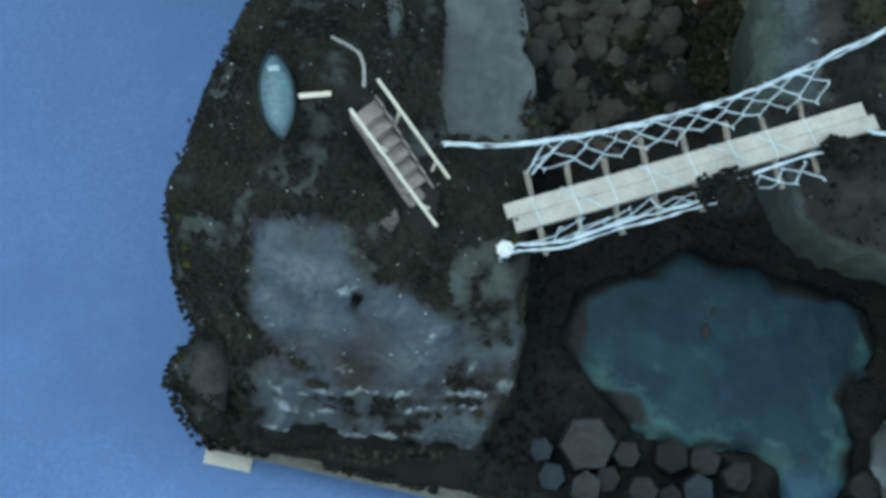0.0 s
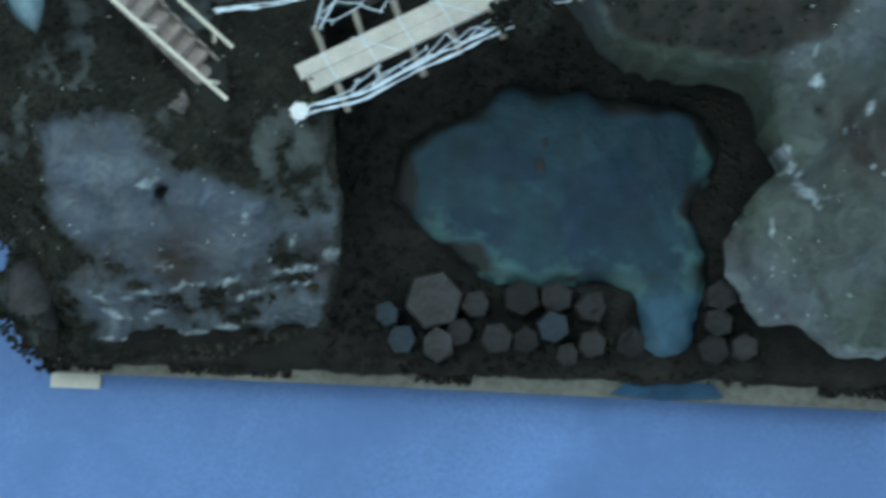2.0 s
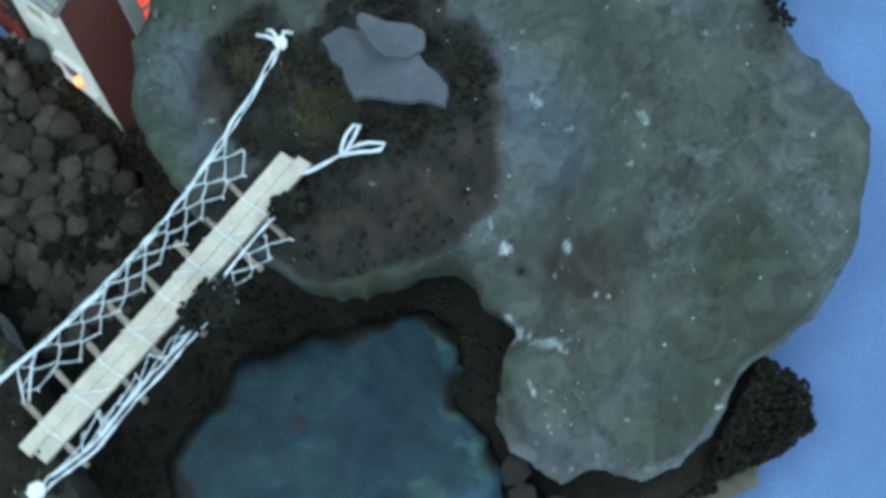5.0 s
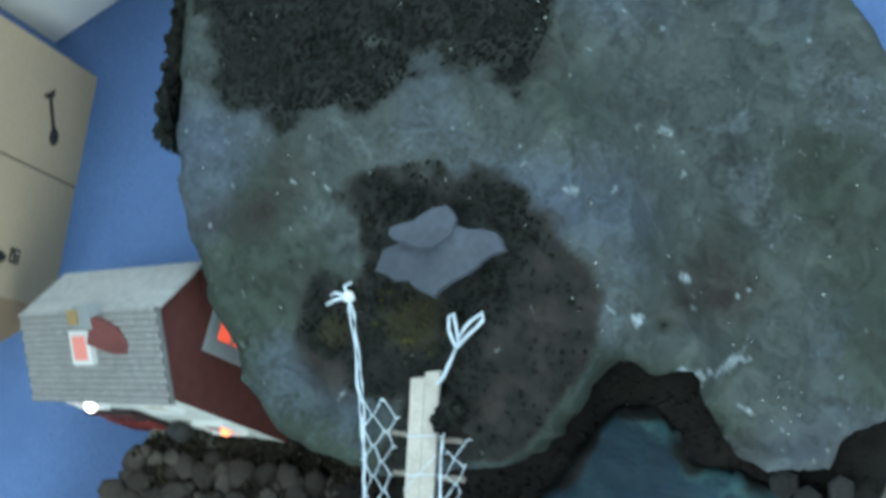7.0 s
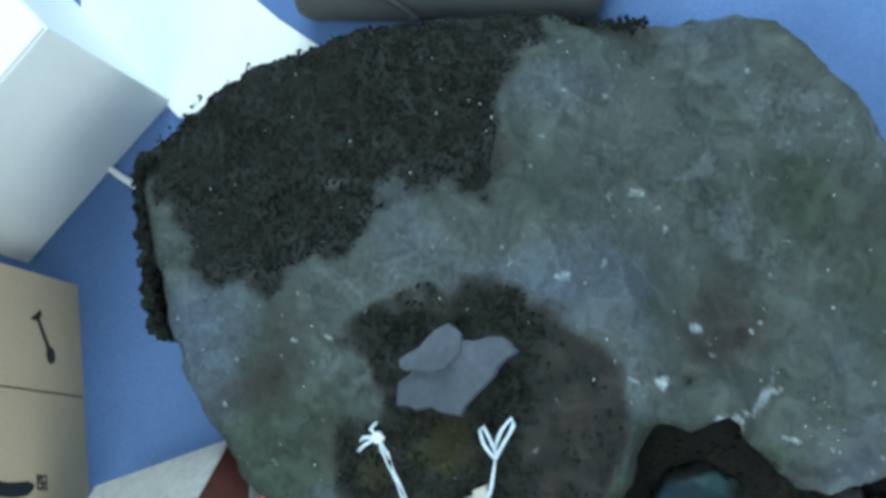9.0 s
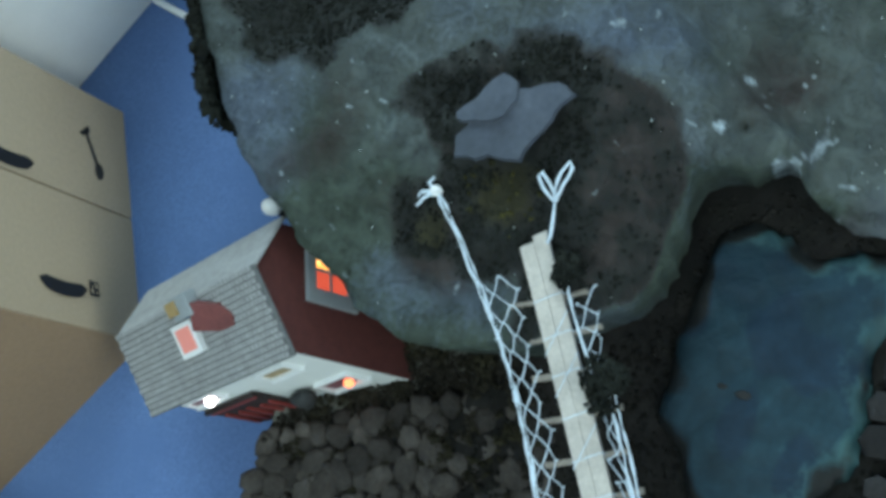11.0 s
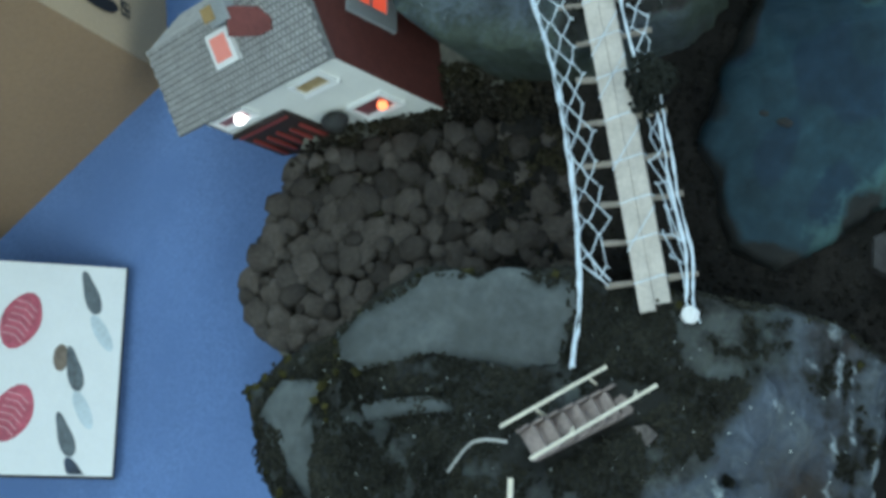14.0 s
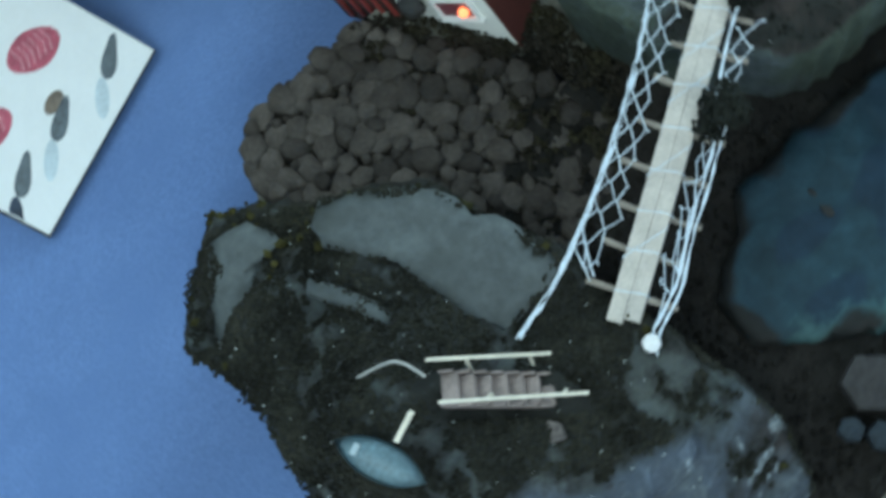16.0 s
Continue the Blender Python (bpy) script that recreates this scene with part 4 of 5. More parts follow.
# ---- steps, rails and boat on the cliff ----
stair = thing("stairs", (0.3, 0.66, 0.37), "short flight of pale pinkish card steps with thin rails", "stairs")
top_at, foot_at = Vector((0.165, 0.80, 0.575)), Vector((0.325, 0.665, 0.375))
run = (foot_at - top_at) / 7
flat = Vector((run.x, run.y, 0)).normalized()
wide = Vector((-flat.y, flat.x, 0))
base = Vector((0.3, 0.66, 0.37))
for k in range(7):
    p = top_at + run * (k + 0.5) - base
    ang = math.degrees(math.atan2(flat.y, flat.x))
    part("step", box(0.036, 0.064 - 0.002 * (k % 3), 0.05, p - Vector((0, 0, 0.025)), 0.003, pose(0, 0, 0, 0, 0, ang)), STEP, stair)
for side in (-0.036, 0.033):
    saw, low = [], []
    for k in range(8):
        a = top_at + run * (k - 0.1) - base + wide * side
        saw += [a + Vector((0, 0, 0.004)), a + run * 0.95 + Vector((0, 0, -0.002 - 0.95 * run.z))] if k < 7 else [a]
    low = [saw[-1] + Vector((0, 0, -0.03)), saw[0] + Vector((0, 0, -0.045))]
    bm = bmesh.new()
    ring = saw + low
    near, far = [bm.verts.new(v) for v in ring], [bm.verts.new(v + wide * 0.005) for v in ring]
    for i in range(len(ring)):
        j = (i + 1) % len(ring)
        bm.faces.new((near[i], near[j], far[j], far[i]))
    bm.faces.new(near[::-1])
    bm.faces.new(far)
    bmesh.ops.recalc_face_normals(bm, faces=bm.faces)
    part("stringer", bm, STEP, stair, "notched pale pink side board")
for p, q, side in (((0.149, 0.763, 0.657), (0.371, 0.603, 0.415), -1), ((0.188, 0.853, 0.622), (0.376, 0.722, 0.411), 1)):
    p, q = Vector(p) - base, Vector(q) - base
    rail = part("rail", tube([p, q], 0.0048, 6), RAIL, stair, "thin pale stick rail")
    for k in (0.3, 0.82):
        r = p.lerp(q, k)
        part("baluster", tube([r, r + wide * (-0.02 * side) + Vector((0, 0, -0.075))], 0.0042, 5), RAIL, stair)
part("top_rail", tube([Vector((0.163, 0.828, 0.63)) - base, Vector((0.143, 0.889, 0.654)) - base, Vector((0.057, 0.95, 0.565)) - base], 0.004, 5), RAIL_DULL, stair, "bent grey stick")
tagged(solid("stick", tube([(0.029, 0.777, 0.632), (0.096, 0.797, 0.632)], 0.0065, 6), RAIL), "short pale stick lying beside the boat", "stick")
tagged(solid("rubble", slab_mesh([(0.175, 0.705), (0.225, 0.675), (0.262, 0.645), (0.290, 0.600), (0.268, 0.575), (0.225, 0.585), (0.19, 0.625), (0.165, 0.66)], 0.402, 0.3, 0.05, 14.0, chip=6.0), RUBBLE), "pale broken rubble beside the stairs", "rubble")

boat = thing("boat", (-0.022, 0.775, 0.585), "small pale blue boat resting on the cliff", "boat")
bm = bmesh.new()
rows = []
for i in range(13):
    t = i / 12 * 2 - 1
    w = 0.04 * (1 - abs(t) ** 2.4) + 0.0008
    row = []
    for j in range(9):
        a = math.pi * j / 8
        row.append(bm.verts.new((w * math.cos(a), 0.105 * t, 0.034 + 0.010 * t * t - 0.034 * math.sin(a) * (1 - 0.5 * t * t))))
    rows.append(row)
for a, b in zip(rows, rows[1:]):
    for j in range(8):
        bm.faces.new((a[j], b[j], b[j + 1], a[j + 1]))
bmesh.ops.solidify(bm, geom=bm.faces[:], thickness=0.004)
part("hull", bm, BOAT, boat, smooth=True)
bm = bmesh.new()
rows = []
for i in range(11):
    t = i / 10 * 1.8 - 0.9
    w = 0.036 * (1 - abs(t) ** 2.4)
    rows.append([bm.verts.new((w * q, 0.105 * t, 0.026 + 0.012 * (1 - q * q) * (1 - t * t))) for q in (-1, -0.5, 0, 0.5, 1)])
for a, b in zip(rows, rows[1:]):
    for j in range(4):
        bm.faces.new((a[j], a[j + 1], b[j + 1], b[j]))
part("cover", bm, BOAT, boat, "smooth pale blue cover", True)
# A light spot near the stern, added as a small pale block.
part("light_spot", box(0.026, 0.014, 0.006, (0, 0.058, 0.038), 0.001), BOAT_LIGHT, boat)
boat.rotation_euler = (0, 0, radians(20))

# ---- toy house ----
HOUSE_AT = Vector((0.922, 1.418, 0.02))
HX, HY, HZ = Vector((0.4147, -0.8103, 0.4141)), Vector((0.9096, 0.3812, -0.1651)), Vector((-0.024, 0.4451, 0.8951))
HW, HL, HH, HD, HR = 0.62, 0.548, 0.448, 0.40, 0.118
HB = 0.875 * HD  # the back slope is the shorter one
house = thing("toy_house", HOUSE_AT, "lit card toy house, white front, red gable, grey roof, leaning", "toy house")
house.matrix_world = Matrix.Translation(HOUSE_AT * U) @ Matrix((HX, HY, HZ)).transposed().to_4x4()
LEVEL = Vector((HX.z, HY.z, HZ.z))  # world up in the house's own axes


def footed(bm):
    """Trims what would reach under the carpet."""
    lift = (FLOOR + 0.004 - HOUSE_AT.z)
    cut = bmesh.ops.bisect_plane(bm, geom=bm.verts[:] + bm.edges[:] + bm.faces[:], plane_co=LEVEL * lift, plane_no=-LEVEL, clear_outer=True)
    edges = [e for e in cut["geom_cut"] if isinstance(e, bmesh.types.BMEdge)]
    if edges:
        bmesh.ops.holes_fill(bm, edges=edges, sides=12)
    return bm


def upright(outline, y0, y1):
    """A slab whose outline is drawn in x and z, between two depths."""
    bm = bmesh.new()
    a, b = [bm.verts.new((x, y0, z)) for x, z in outline], [bm.verts.new((x, y1, z)) for x, z in outline]
    bm.faces.new(a)
    bm.faces.new(b[::-1])
    for i in range(len(a)):
        j = (i + 1) % len(a)
        bm.faces.new((b[i], b[j], a[j], a[i]))
    bmesh.ops.recalc_face_normals(bm, faces=bm.faces)
    return bm


def endwise(outline, x0, x1):
    """A slab whose outline is drawn in y and z, between two widths."""
    bm = upright(outline, x0, x1)
    for v in bm.verts:
        x, y, z = v.co
        v.co = (y, x, z)
    bmesh.ops.recalc_face_normals(bm, faces=bm.faces)
    return bm


part("front_wall", footed(upright([(-HL, 0.17), (-0.30, 0.09), (-0.008, 0.0), (-0.008, HH), (-HL, HH)], 0.0, 0.008)), HOUSE_WHITE, house, "white card front wall")
part("back_wall", footed(upright([(-HL, 0), (-0.008, 0), (-0.008, HH), (-HL, HH)], HB - 0.008, HB)), HOUSE_WHITE, house)
gable = [(0.0, 0.0), (HB, 0.0), (HB, HH + 0.25 * HR), (HD / 2, HH + HR), (0.0, HH)]
part("gable_wall", footed(endwise(gable, -0.008, 0.0)), HOUSE_RED, house, "dark red card gable")
part("gable_wall", footed(endwise([(0.0, 0.17), (HB, 0.0)] + gable[2:], -HL, -HL + 0.008)), HOUSE_RED, house)
slope = math.hypot(HD / 2 + 0.02, HR + 0.012)
lean = math.degrees(math.atan2(HR, HD / 2))
for sign, y, share in ((1, HD / 4 - 0.006, 1.0), (-1, HD * 0.6875 + 0.006, 0.75)):
    bm = box(HW + 0.03, slope * share, 0.010, (-HW / 2, y, HH + HR * (1 - share / 2) + 0.006), 0.002, pose(0, 0, 0, sign * lean, 0, 0))
    part("roof_slope", bm, ROOF_GAP if sign == 1 else ROOF_TILE, house, "grey tile-printed roof")
    if sign == 1:
        for k in range(15):  # raised tile courses
            t = (k + 0.5) / 15 - 0.5
            c = Vector((-HW / 2, y, HH + HR / 2 + 0.012)) + Vector((0, math.cos(radians(lean)), math.sin(radians(lean)))) * (t * slope)
            bm = bmesh.new()
            for i in range(38):  # small staggered tiles
                x = (i + 0.5 * (k % 2) + 0.25) / 38.5 * (HW + 0.026) - (HW + 0.026) / 2
                box((HW + 0.026) / 38.5 * 0.70, slope / 15 * 0.78, 0.004, c + Vector((x, 0, 0)), 0, pose(0, 0, 0, lean - 1, 0, 0), bm)
            part("tile_course", bm, ROOF_TILE, house)


def house_window(x0, x1, z0, z1, pane, rim=0.014, bars=0):
    frame_bm = bmesh.new()
    for a, b, c, d in ((x0, x1, z1 - rim, z1), (x0, x1, z0, z0 + rim), (x0, x0 + rim, z0 + rim, z1 - rim), (x1 - rim, x1, z0 + rim, z1 - rim)):
        box(b - a, 0.014, d - c, ((a + b) / 2, -0.005, (c + d) / 2), bm=frame_bm)
    win = part("window", frame_bm, HOUSE_TRIM, house, "white card window frame")
    part("pane", box(x1 - x0 - 2 * rim, 0.004, z1 - z0 - 2 * rim, ((x0 + x1) / 2, -0.003, (z0 + z1) / 2)), pane, win)
    part("sill", box(x1 - x0 + 0.012, 0.014, 0.008, ((x0 + x1) / 2, -0.007, z0 - 0.004)), HOUSE_TRIM, win)
    return win


house_window(-0.515, -0.382, 0.378, 0.430, PANE_RED, 0.008)
house_window(-0.205, -0.082, 0.352, 0.418, PANE_OCHRE, 0.010)
house_window(-0.185, -0.052, 0.146, 0.228, PANE_RED, 0.010)
for x, z, mat, r in ((-0.432, 0.396, LED_WHITE, 0.017), (-0.092, 0.180, LED_WARM, 0.015)):
    bm = bmesh.new()
    bmesh.ops.create_icosphere(bm, subdivisions=2, radius=r, matrix=Matrix.Translation((x, -0.012, z)))
    part("bulb", bm, mat, house, "glowing bulb in the window", True)
# lit gable window
gw = bmesh.new()
for y0, y1, z0, z1 in ((0.147, 0.322, 0.228, 0.261), (0.147, 0.322, 0.371, 0.401), (0.147, 0.187, 0.261, 0.371), (0.302, 0.322, 0.261, 0.371)):
    box(0.014, y1 - y0, z1 - z0, (0.005, (y0 + y1) / 2, (z0 + z1) / 2), bm=gw)
gable_window = part("window", gw, HOUSE_GREY, house, "grey framed window lit orange")
for k, (y0, y1, z0, z1) in enumerate(((0.187, 0.240, 0.261, 0.314), (0.248, 0.302, 0.261, 0.314), (0.187, 0.240, 0.322, 0.371), (0.248, 0.302, 0.322, 0.371))):
    part("pane", box(0.004, y1 - y0, z1 - z0, (0.003, (y0 + y1) / 2, (z0 + z1) / 2)), (GLOW_RED, GLOW_ORANGE, GLOW_RED, GLOW_YELLOW)[k], gable_window, "glowing yellow pane" if k == 3 else "glowing orange pane")
bm = bmesh.new()
bmesh.ops.create_icosphere(bm, subdivisions=2, radius=0.011, matrix=Matrix.Translation((0.009, 0.275, 0.352)))
part("bulb", bm, SPARK, gable_window, "bright yellow bulb", True)
part("glazing_bar", box(0.008, 0.008, 0.11, (0.005, 0.244, 0.316)), HOUSE_GREY, gable_window)
part("glazing_bar", box(0.008, 0.115, 0.008, (0.005, 0.244, 0.318)), HOUSE_GREY, gable_window)
# porch with a dark hood and red slats
porch = part("porch", footed(box(0.222, 0.012, 0.20, (-0.425, -0.007, 0.232), 0.002)), PORCH, house, "dark brown porch with red slats")
part("lintel", footed(box(0.205, 0.012, 0.012, (-0.425, -0.014, 0.322), 0.002)), RED_SLAT, porch, "red porch lintel")
for k in range(5):
    part("slat", footed(box(0.013, 0.010, 0.125 - 0.018 * (k % 2), (-0.505 + 0.043 * k, -0.016, 0.228 - 0.006 * k), 0.002)), RED_SLAT, porch, "red upright slat")
part("hood", footed(box(0.228, 0.016, 0.010, (-0.425, -0.012, 0.336), 0.002)), PORCH, porch, "dark porch hood")
part("step", footed(box(0.24, 0.02, 0.03, (-0.40, -0.008, 0.120), 0.004)), PORCH, porch)
bm = pebble(9, 0.036, 0.045, 3, 0.6)
bmesh.ops.scale(bm, vec=(1.25, 0.8, 1), verts=bm.verts)
bmesh.ops.translate(bm, vec=(-0.235, -0.03, 0.205), verts=bm.verts)
part("bush", bm, DARK, house, "dark round bush", True)
# roof window, red panel and chimney, lying along the roof
def roof_box(name, x0, x1, y0, y1, z0, z1, mat, parent, label="", bevel=0.002):
    """A low box on the front slope: x along the roof, y the depth under it, z above the slope."""
    mid = Vector(((x0 + x1) / 2, (y0 + y1) / 2, HH + HR * (y0 + y1) / HD + 0.012))
    up = Vector((0, -math.sin(radians(lean)), math.cos(radians(lean))))
    return part(name, box(x1 - x0, (y1 - y0) / math.cos(radians(lean)), z1 - z0, mid + up * (z0 + z1) / 2, bevel, pose(0, 0, 0, lean, 0, 0)), mat, parent, label)


skylight = roof_box("roof_window", -0.372, -0.280, 0.076, 0.158, 0.0, 0.022, HOUSE_TRIM, house, "white framed roof window")
roof_box("pane", -0.357, -0.295, 0.089, 0.146, 0.018, 0.025, PANE_CORAL, skylight, "coral red pane")


def on_roof(x, y, h):
    """A place on the front slope, h above it."""
    return Vector((x, y - h * math.sin(radians(lean)), HH + 2 * HR * y / HD + 0.012 + h * math.cos(radians(lean))))


# the dormer's red roof runs back into the slope from a raised front edge
bm = bmesh.new()
RED_ROOF = ((-0.240, 0.190, 0.030), (-0.160, 0.160, 0.010), (-0.130, 0.124, 0.002), (-0.142, 0.100, 0.002), (-0.185, 0.100, 0.010), (-0.270, 0.128, 0.030))
upper = [bm.verts.new(on_roof(x, y, h + 0.006)) for x, y, h in RED_ROOF]
under = [bm.verts.new(on_roof(x, y, -0.002)) for x, y, h in RED_ROOF]
hub = bm.verts.new(on_roof(-0.190, 0.134, 0.022))
for i in range(len(upper)):
    j = (i + 1) % len(upper)
    bm.faces.new((upper[i], upper[j], under[j], under[i]))
    bm.faces.new((upper[i], hub, upper[j]))
bm.faces.new(under)
bmesh.ops.recalc_face_normals(bm, faces=bm.faces)
part("dormer_roof", bm, DORMER_RED, house, "dull red dormer roof")
chimney = roof_box("chimney", -0.312, -0.238, 0.162, 0.218, 0.0, 0.040, HOUSE_GREY, house, "grey chimney block")
roof_box("pot", -0.322, -0.284, 0.176, 0.210, 0.040, 0.050, OCHRE, chimney)

# ---- behind the model ----
# cardboard box with a splayed flap
BX = Vector((0.83, 2.385, FLOOR))
carton = thing("cardboard_box", BX, "brown cardboard carton with hand holes and one flap splayed", "cardboard box")
ang = math.degrees(math.atan2(0.41, 0.91))
carton.rotation_euler = (0, 0, radians(ang))
BL, BH, BD = 0.775, 1.25, 0.7


def slot(c, z, length, bend):
    """The outline of a bent hand hole, in x and z."""
    left, right = [], []
    for i in range(9):
        t = i / 8 * 2 - 1
        w = 0.021 * math.sqrt(max(0.05, 1 - t ** 6))
        x = c + bend * (t * t - 0.4)
        left.append((x - w, z + length / 2 * t))
        right.append((x + w, z + length / 2 * t))
    return left + right[::-1]


front_bm = upright([(0, 0), (0.40, 0), (0.40, BH), (0, BH)], 0.0, 0.012)
part("panel", front_bm, CARD, carton)
part("panel", upright([(0.406, 0), (BL, 0), (BL, BH), (0.406, BH)], -0.002, 0.012), CARD, carton)
part("panel", endwise([(0, 0), (BD, 0), (BD, BH), (0, BH)], BL - 0.012, BL), CARD, carton)
part("panel", endwise([(0.02, 0), (BD, 0), (BD, BH), (0.02, BH)], 0.0, 0.012), CARD, carton)
part("panel", upright([(0, 0), (BL, 0), (BL, BH), (0, BH)], BD - 0.012, BD), CARD, carton)
part("top_flap", box(BL, BD, 0.012, (BL / 2, BD / 2, BH + 0.006)), CARD, carton)
# The panels are uncut: a black sheet stands in for each hole's shade.
for c, z in ((0.445, 0.60), (0.108, 0.385)):
    part("hand_hole", upright(slot(c, z, 0.215, 0.014), -0.0045, -0.003 + 0.001), BLACK, carton, "bent hand hole, a black sheet for its shade")
code = part("printed_mark", upright([(0.105, 0.215), (0.150, 0.215), (0.150, 0.262), (0.105, 0.262)], -0.0035, -0.002), INK, carton, "small dark square print")
for cx, cz, w in ((0.118, 0.250, 0.010), (0.137, 0.229, 0.012), (0.132, 0.248, 0.006), (0.116, 0.228, 0.007)):
    part("blank", upright([(cx - w / 2, cz - w / 2), (cx + w / 2, cz - w / 2), (cx + w / 2, cz + w / 2), (cx - w / 2, cz + w / 2)], -0.0045, -0.003), CARD, code)
sx, sz = 0.585, 0.20
mark = upright([(sx + 0.04, sz + 0.055), (sx + 0.075, sz + 0.005), (sx + 0.055, sz), (sx + 0.035, sz + 0.035)], -0.0045, -0.002)
part("printed_mark", mark, INK, carton, "dark printed tool mark")
part("printed_mark", upright([(sx + 0.05, sz + 0.03), (sx + 0.062, sz + 0.02), (sx - 0.045, sz - 0.035), (sx - 0.053, sz - 0.022)], -0.0045, -0.002), INK, carton)
part("printed_mark", upright([(sx - 0.035 + 0.030 * math.cos(a) * 0.9 - 0.03, sz - 0.035 + 0.022 * math.sin(a)) for a in [6.2832 * i / 12 for i in range(12)]], -0.0045, -0.002), INK, carton)
flap_dir = Vector((-0.845, 0.534, 0))
turn = math.degrees(math.atan2(flap_dir.y, flap_dir.x)) - ang
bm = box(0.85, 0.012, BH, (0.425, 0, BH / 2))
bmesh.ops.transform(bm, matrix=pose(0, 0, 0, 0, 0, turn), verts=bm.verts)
part("side_flap", bm, CARD_SHADED, carton, "brown side flap swung out, darkened for its shade")

# white carton further back
WB = Vector((2.20, 2.560, FLOOR))
white = thing("white_box", WB, "plain white carton standing on the carpet", "box")
white.rotation_euler = (0, 0, radians(math.degrees(math.atan2(0.36, -0.645))))
part("body", box(0.73, 0.62, 0.66, (0.365, -0.31, 0.33), 0.006), WHITE, white)
part("lid", box(0.722, 0.612, 0.012, (0.365, -0.31, 0.667), 0.004), WHITE, white)
white_sheet = thing("white_board", (2.45, 2.35, FLOOR), "blank white board lying on the carpet beside the carton", "board")
part("face", prism([(-0.30, 0.16), (-0.29, 0.10), (-0.16, -0.18), (-0.03, -0.38), (0.08, -0.10), (0.22, 0.18), (0.12, 0.72), (-0.10, 0.62), (-0.22, 0.30)], 0.003, 0.014), WHITE, white_sheet)
tagged(solid("cable", tube([(1.945, 2.74, FLOOR + 0.01), (1.90, 2.60, FLOOR + 0.01), (1.87, 2.47, FLOOR + 0.01), (1.85, 2.2, FLOOR + 0.01)], 0.012, 6), WHITE), "thin white cable lying on the carpet", "cable")
bag = thing("storage_bag", (2.74, 1.98, FLOOR), "dark grey fabric storage bag on the carpet", "bag")
bm = box(0.98, 0.34, 0.15, (0.02, -0.28, 0.075), 0.055, pose(0, 0, 0, 0, 0, 98))
for v in bm.verts:  # slack fabric
    v.co += Vector((0.012 * wander(v.co.x, v.co.y, 6, 4), 0.012 * wander(v.co.x, v.co.y, 6, 5), 0.012 * wander(v.co.x, v.co.y, 8, 6)))
part("body", bm, BAG, bag, smooth=True)
part("handle", tube([(-0.10, 0.06, 0.14), (-0.12, -0.06, 0.165), (-0.15, -0.18, 0.165), (-0.18, -0.26, 0.135)], 0.010, 8), BLACK, bag, "black strap")

# framed white sheet with printed shapes
SHEET_AT = Vector((0.224, 2.291, FLOOR))
sheet = thing("display_panel", SHEET_AT, "white panel with dark and red printed shapes lying on the carpet", "panel")
down = Vector((-0.585, -0.182, 0))
TILT = radians(34)  # it leans back against a strut, its right edge on the carpet
sheet.location.z += 0.02 * U
sheet.rotation_euler = (TILT, 0, math.atan2(-down.y, -down.x))
SL, SD = 0.613, 0.62
part("backing", box(SL + 0.012, SD + 0.012, 0.028, (-SL / 2 - 0.003, SD / 2, 0.0), 0.002), BLACK, sheet, "black backing board")
part("face", box(SL, SD, 0.012, (-SL / 2, SD / 2, 0.020), 0.002), GLOSS_WHITE, sheet)
top_end = Vector((-SL / 2, 0.42, -0.012))
part("strut", tube([top_end, top_end - Vector((0, math.sin(TILT), math.cos(TILT))) * 0.236], 0.012, 6), BLACK, sheet)
for x, y, turn in ((-0.085, 0.096, 80), (-0.310, 0.128, 75), (-0.500, 0.140, 80)):
    outline = [(0.062 * math.cos(a) - 0.012 * (math.cos(a) < -0.7), 0.021 * math.sin(a) * (1 + 0.35 * math.cos(a))) for a in [6.2832 * i / 24 for i in range(24)]]
    bm = prism(outline, 0.0262, 0.0274)
    bmesh.ops.transform(bm, matrix=pose(x, y, 0, 0, 0, 180 + turn - 60), verts=bm.verts)
    motif = part("motif", bm, PRINT_DARK, sheet, "grey slate oval print")
    bm = prism([(0.065 + 0.06 * math.cos(a), -0.012 + 0.020 * math.sin(a)) for a in [6.2832 * i / 20 for i in range(20)]], 0.0262, 0.0268)
    bmesh.ops.transform(bm, matrix=pose(x - 0.05, y - 0.015, 0, 0, 0, 130 + turn), verts=bm.verts)
    for v in bm.verts:  # the wash ends at the panel's edge
        v.co.x = max(v.co.x, -SL + 0.004)
    part("tint", bm, PRINT_NAVY if x < -0.45 else PRINT_PALE, sheet, "dark blue wash" if x < -0.45 else "pale blue-grey wash")
bm = prism([(0.04 * math.cos(a), 0.022 * math.sin(a)) for a in [6.2832 * i / 12 for i in range(12)]], 0.0262, 0.0272)
bmesh.ops.translate(bm, vec=(-0.275, 0.168, 0), verts=bm.verts)
part("motif", bm, PRINT_BROWN, sheet, "brown oval print")
for x, y in ((-0.172, 0.286), (-0.438, 0.289), (-0.29, 0.46), (-0.52, 0.48)):
    bm = prism([(0.078 * math.cos(a) * (1 + 0.12 * math.cos(2 * a)), 0.055 * math.sin(a)) for a in [6.2832 * i / 18 for i in range(18)]], 0.0262, 0.0272)
    bmesh.ops.transform(bm, matrix=pose(x, y, 0, 0, 0, -20), verts=bm.verts)
    shell = part("motif", bm, PRINT_RED, sheet, "pink red ribbed oval print")
    for k in range(6):
        rib = tube([(0.04 - 0.02 * k, -0.03, 0.0275), (0.055 - 0.02 * k, 0.0, 0.0275), (0.05 - 0.02 * k, 0.035, 0.0275)], 0.0022, 4)
        bmesh.ops.transform(rib, matrix=pose(x, y, 0, 0, 0, -20), verts=rib.verts)
        part("rib", rib, PRINT_PINK, shell)

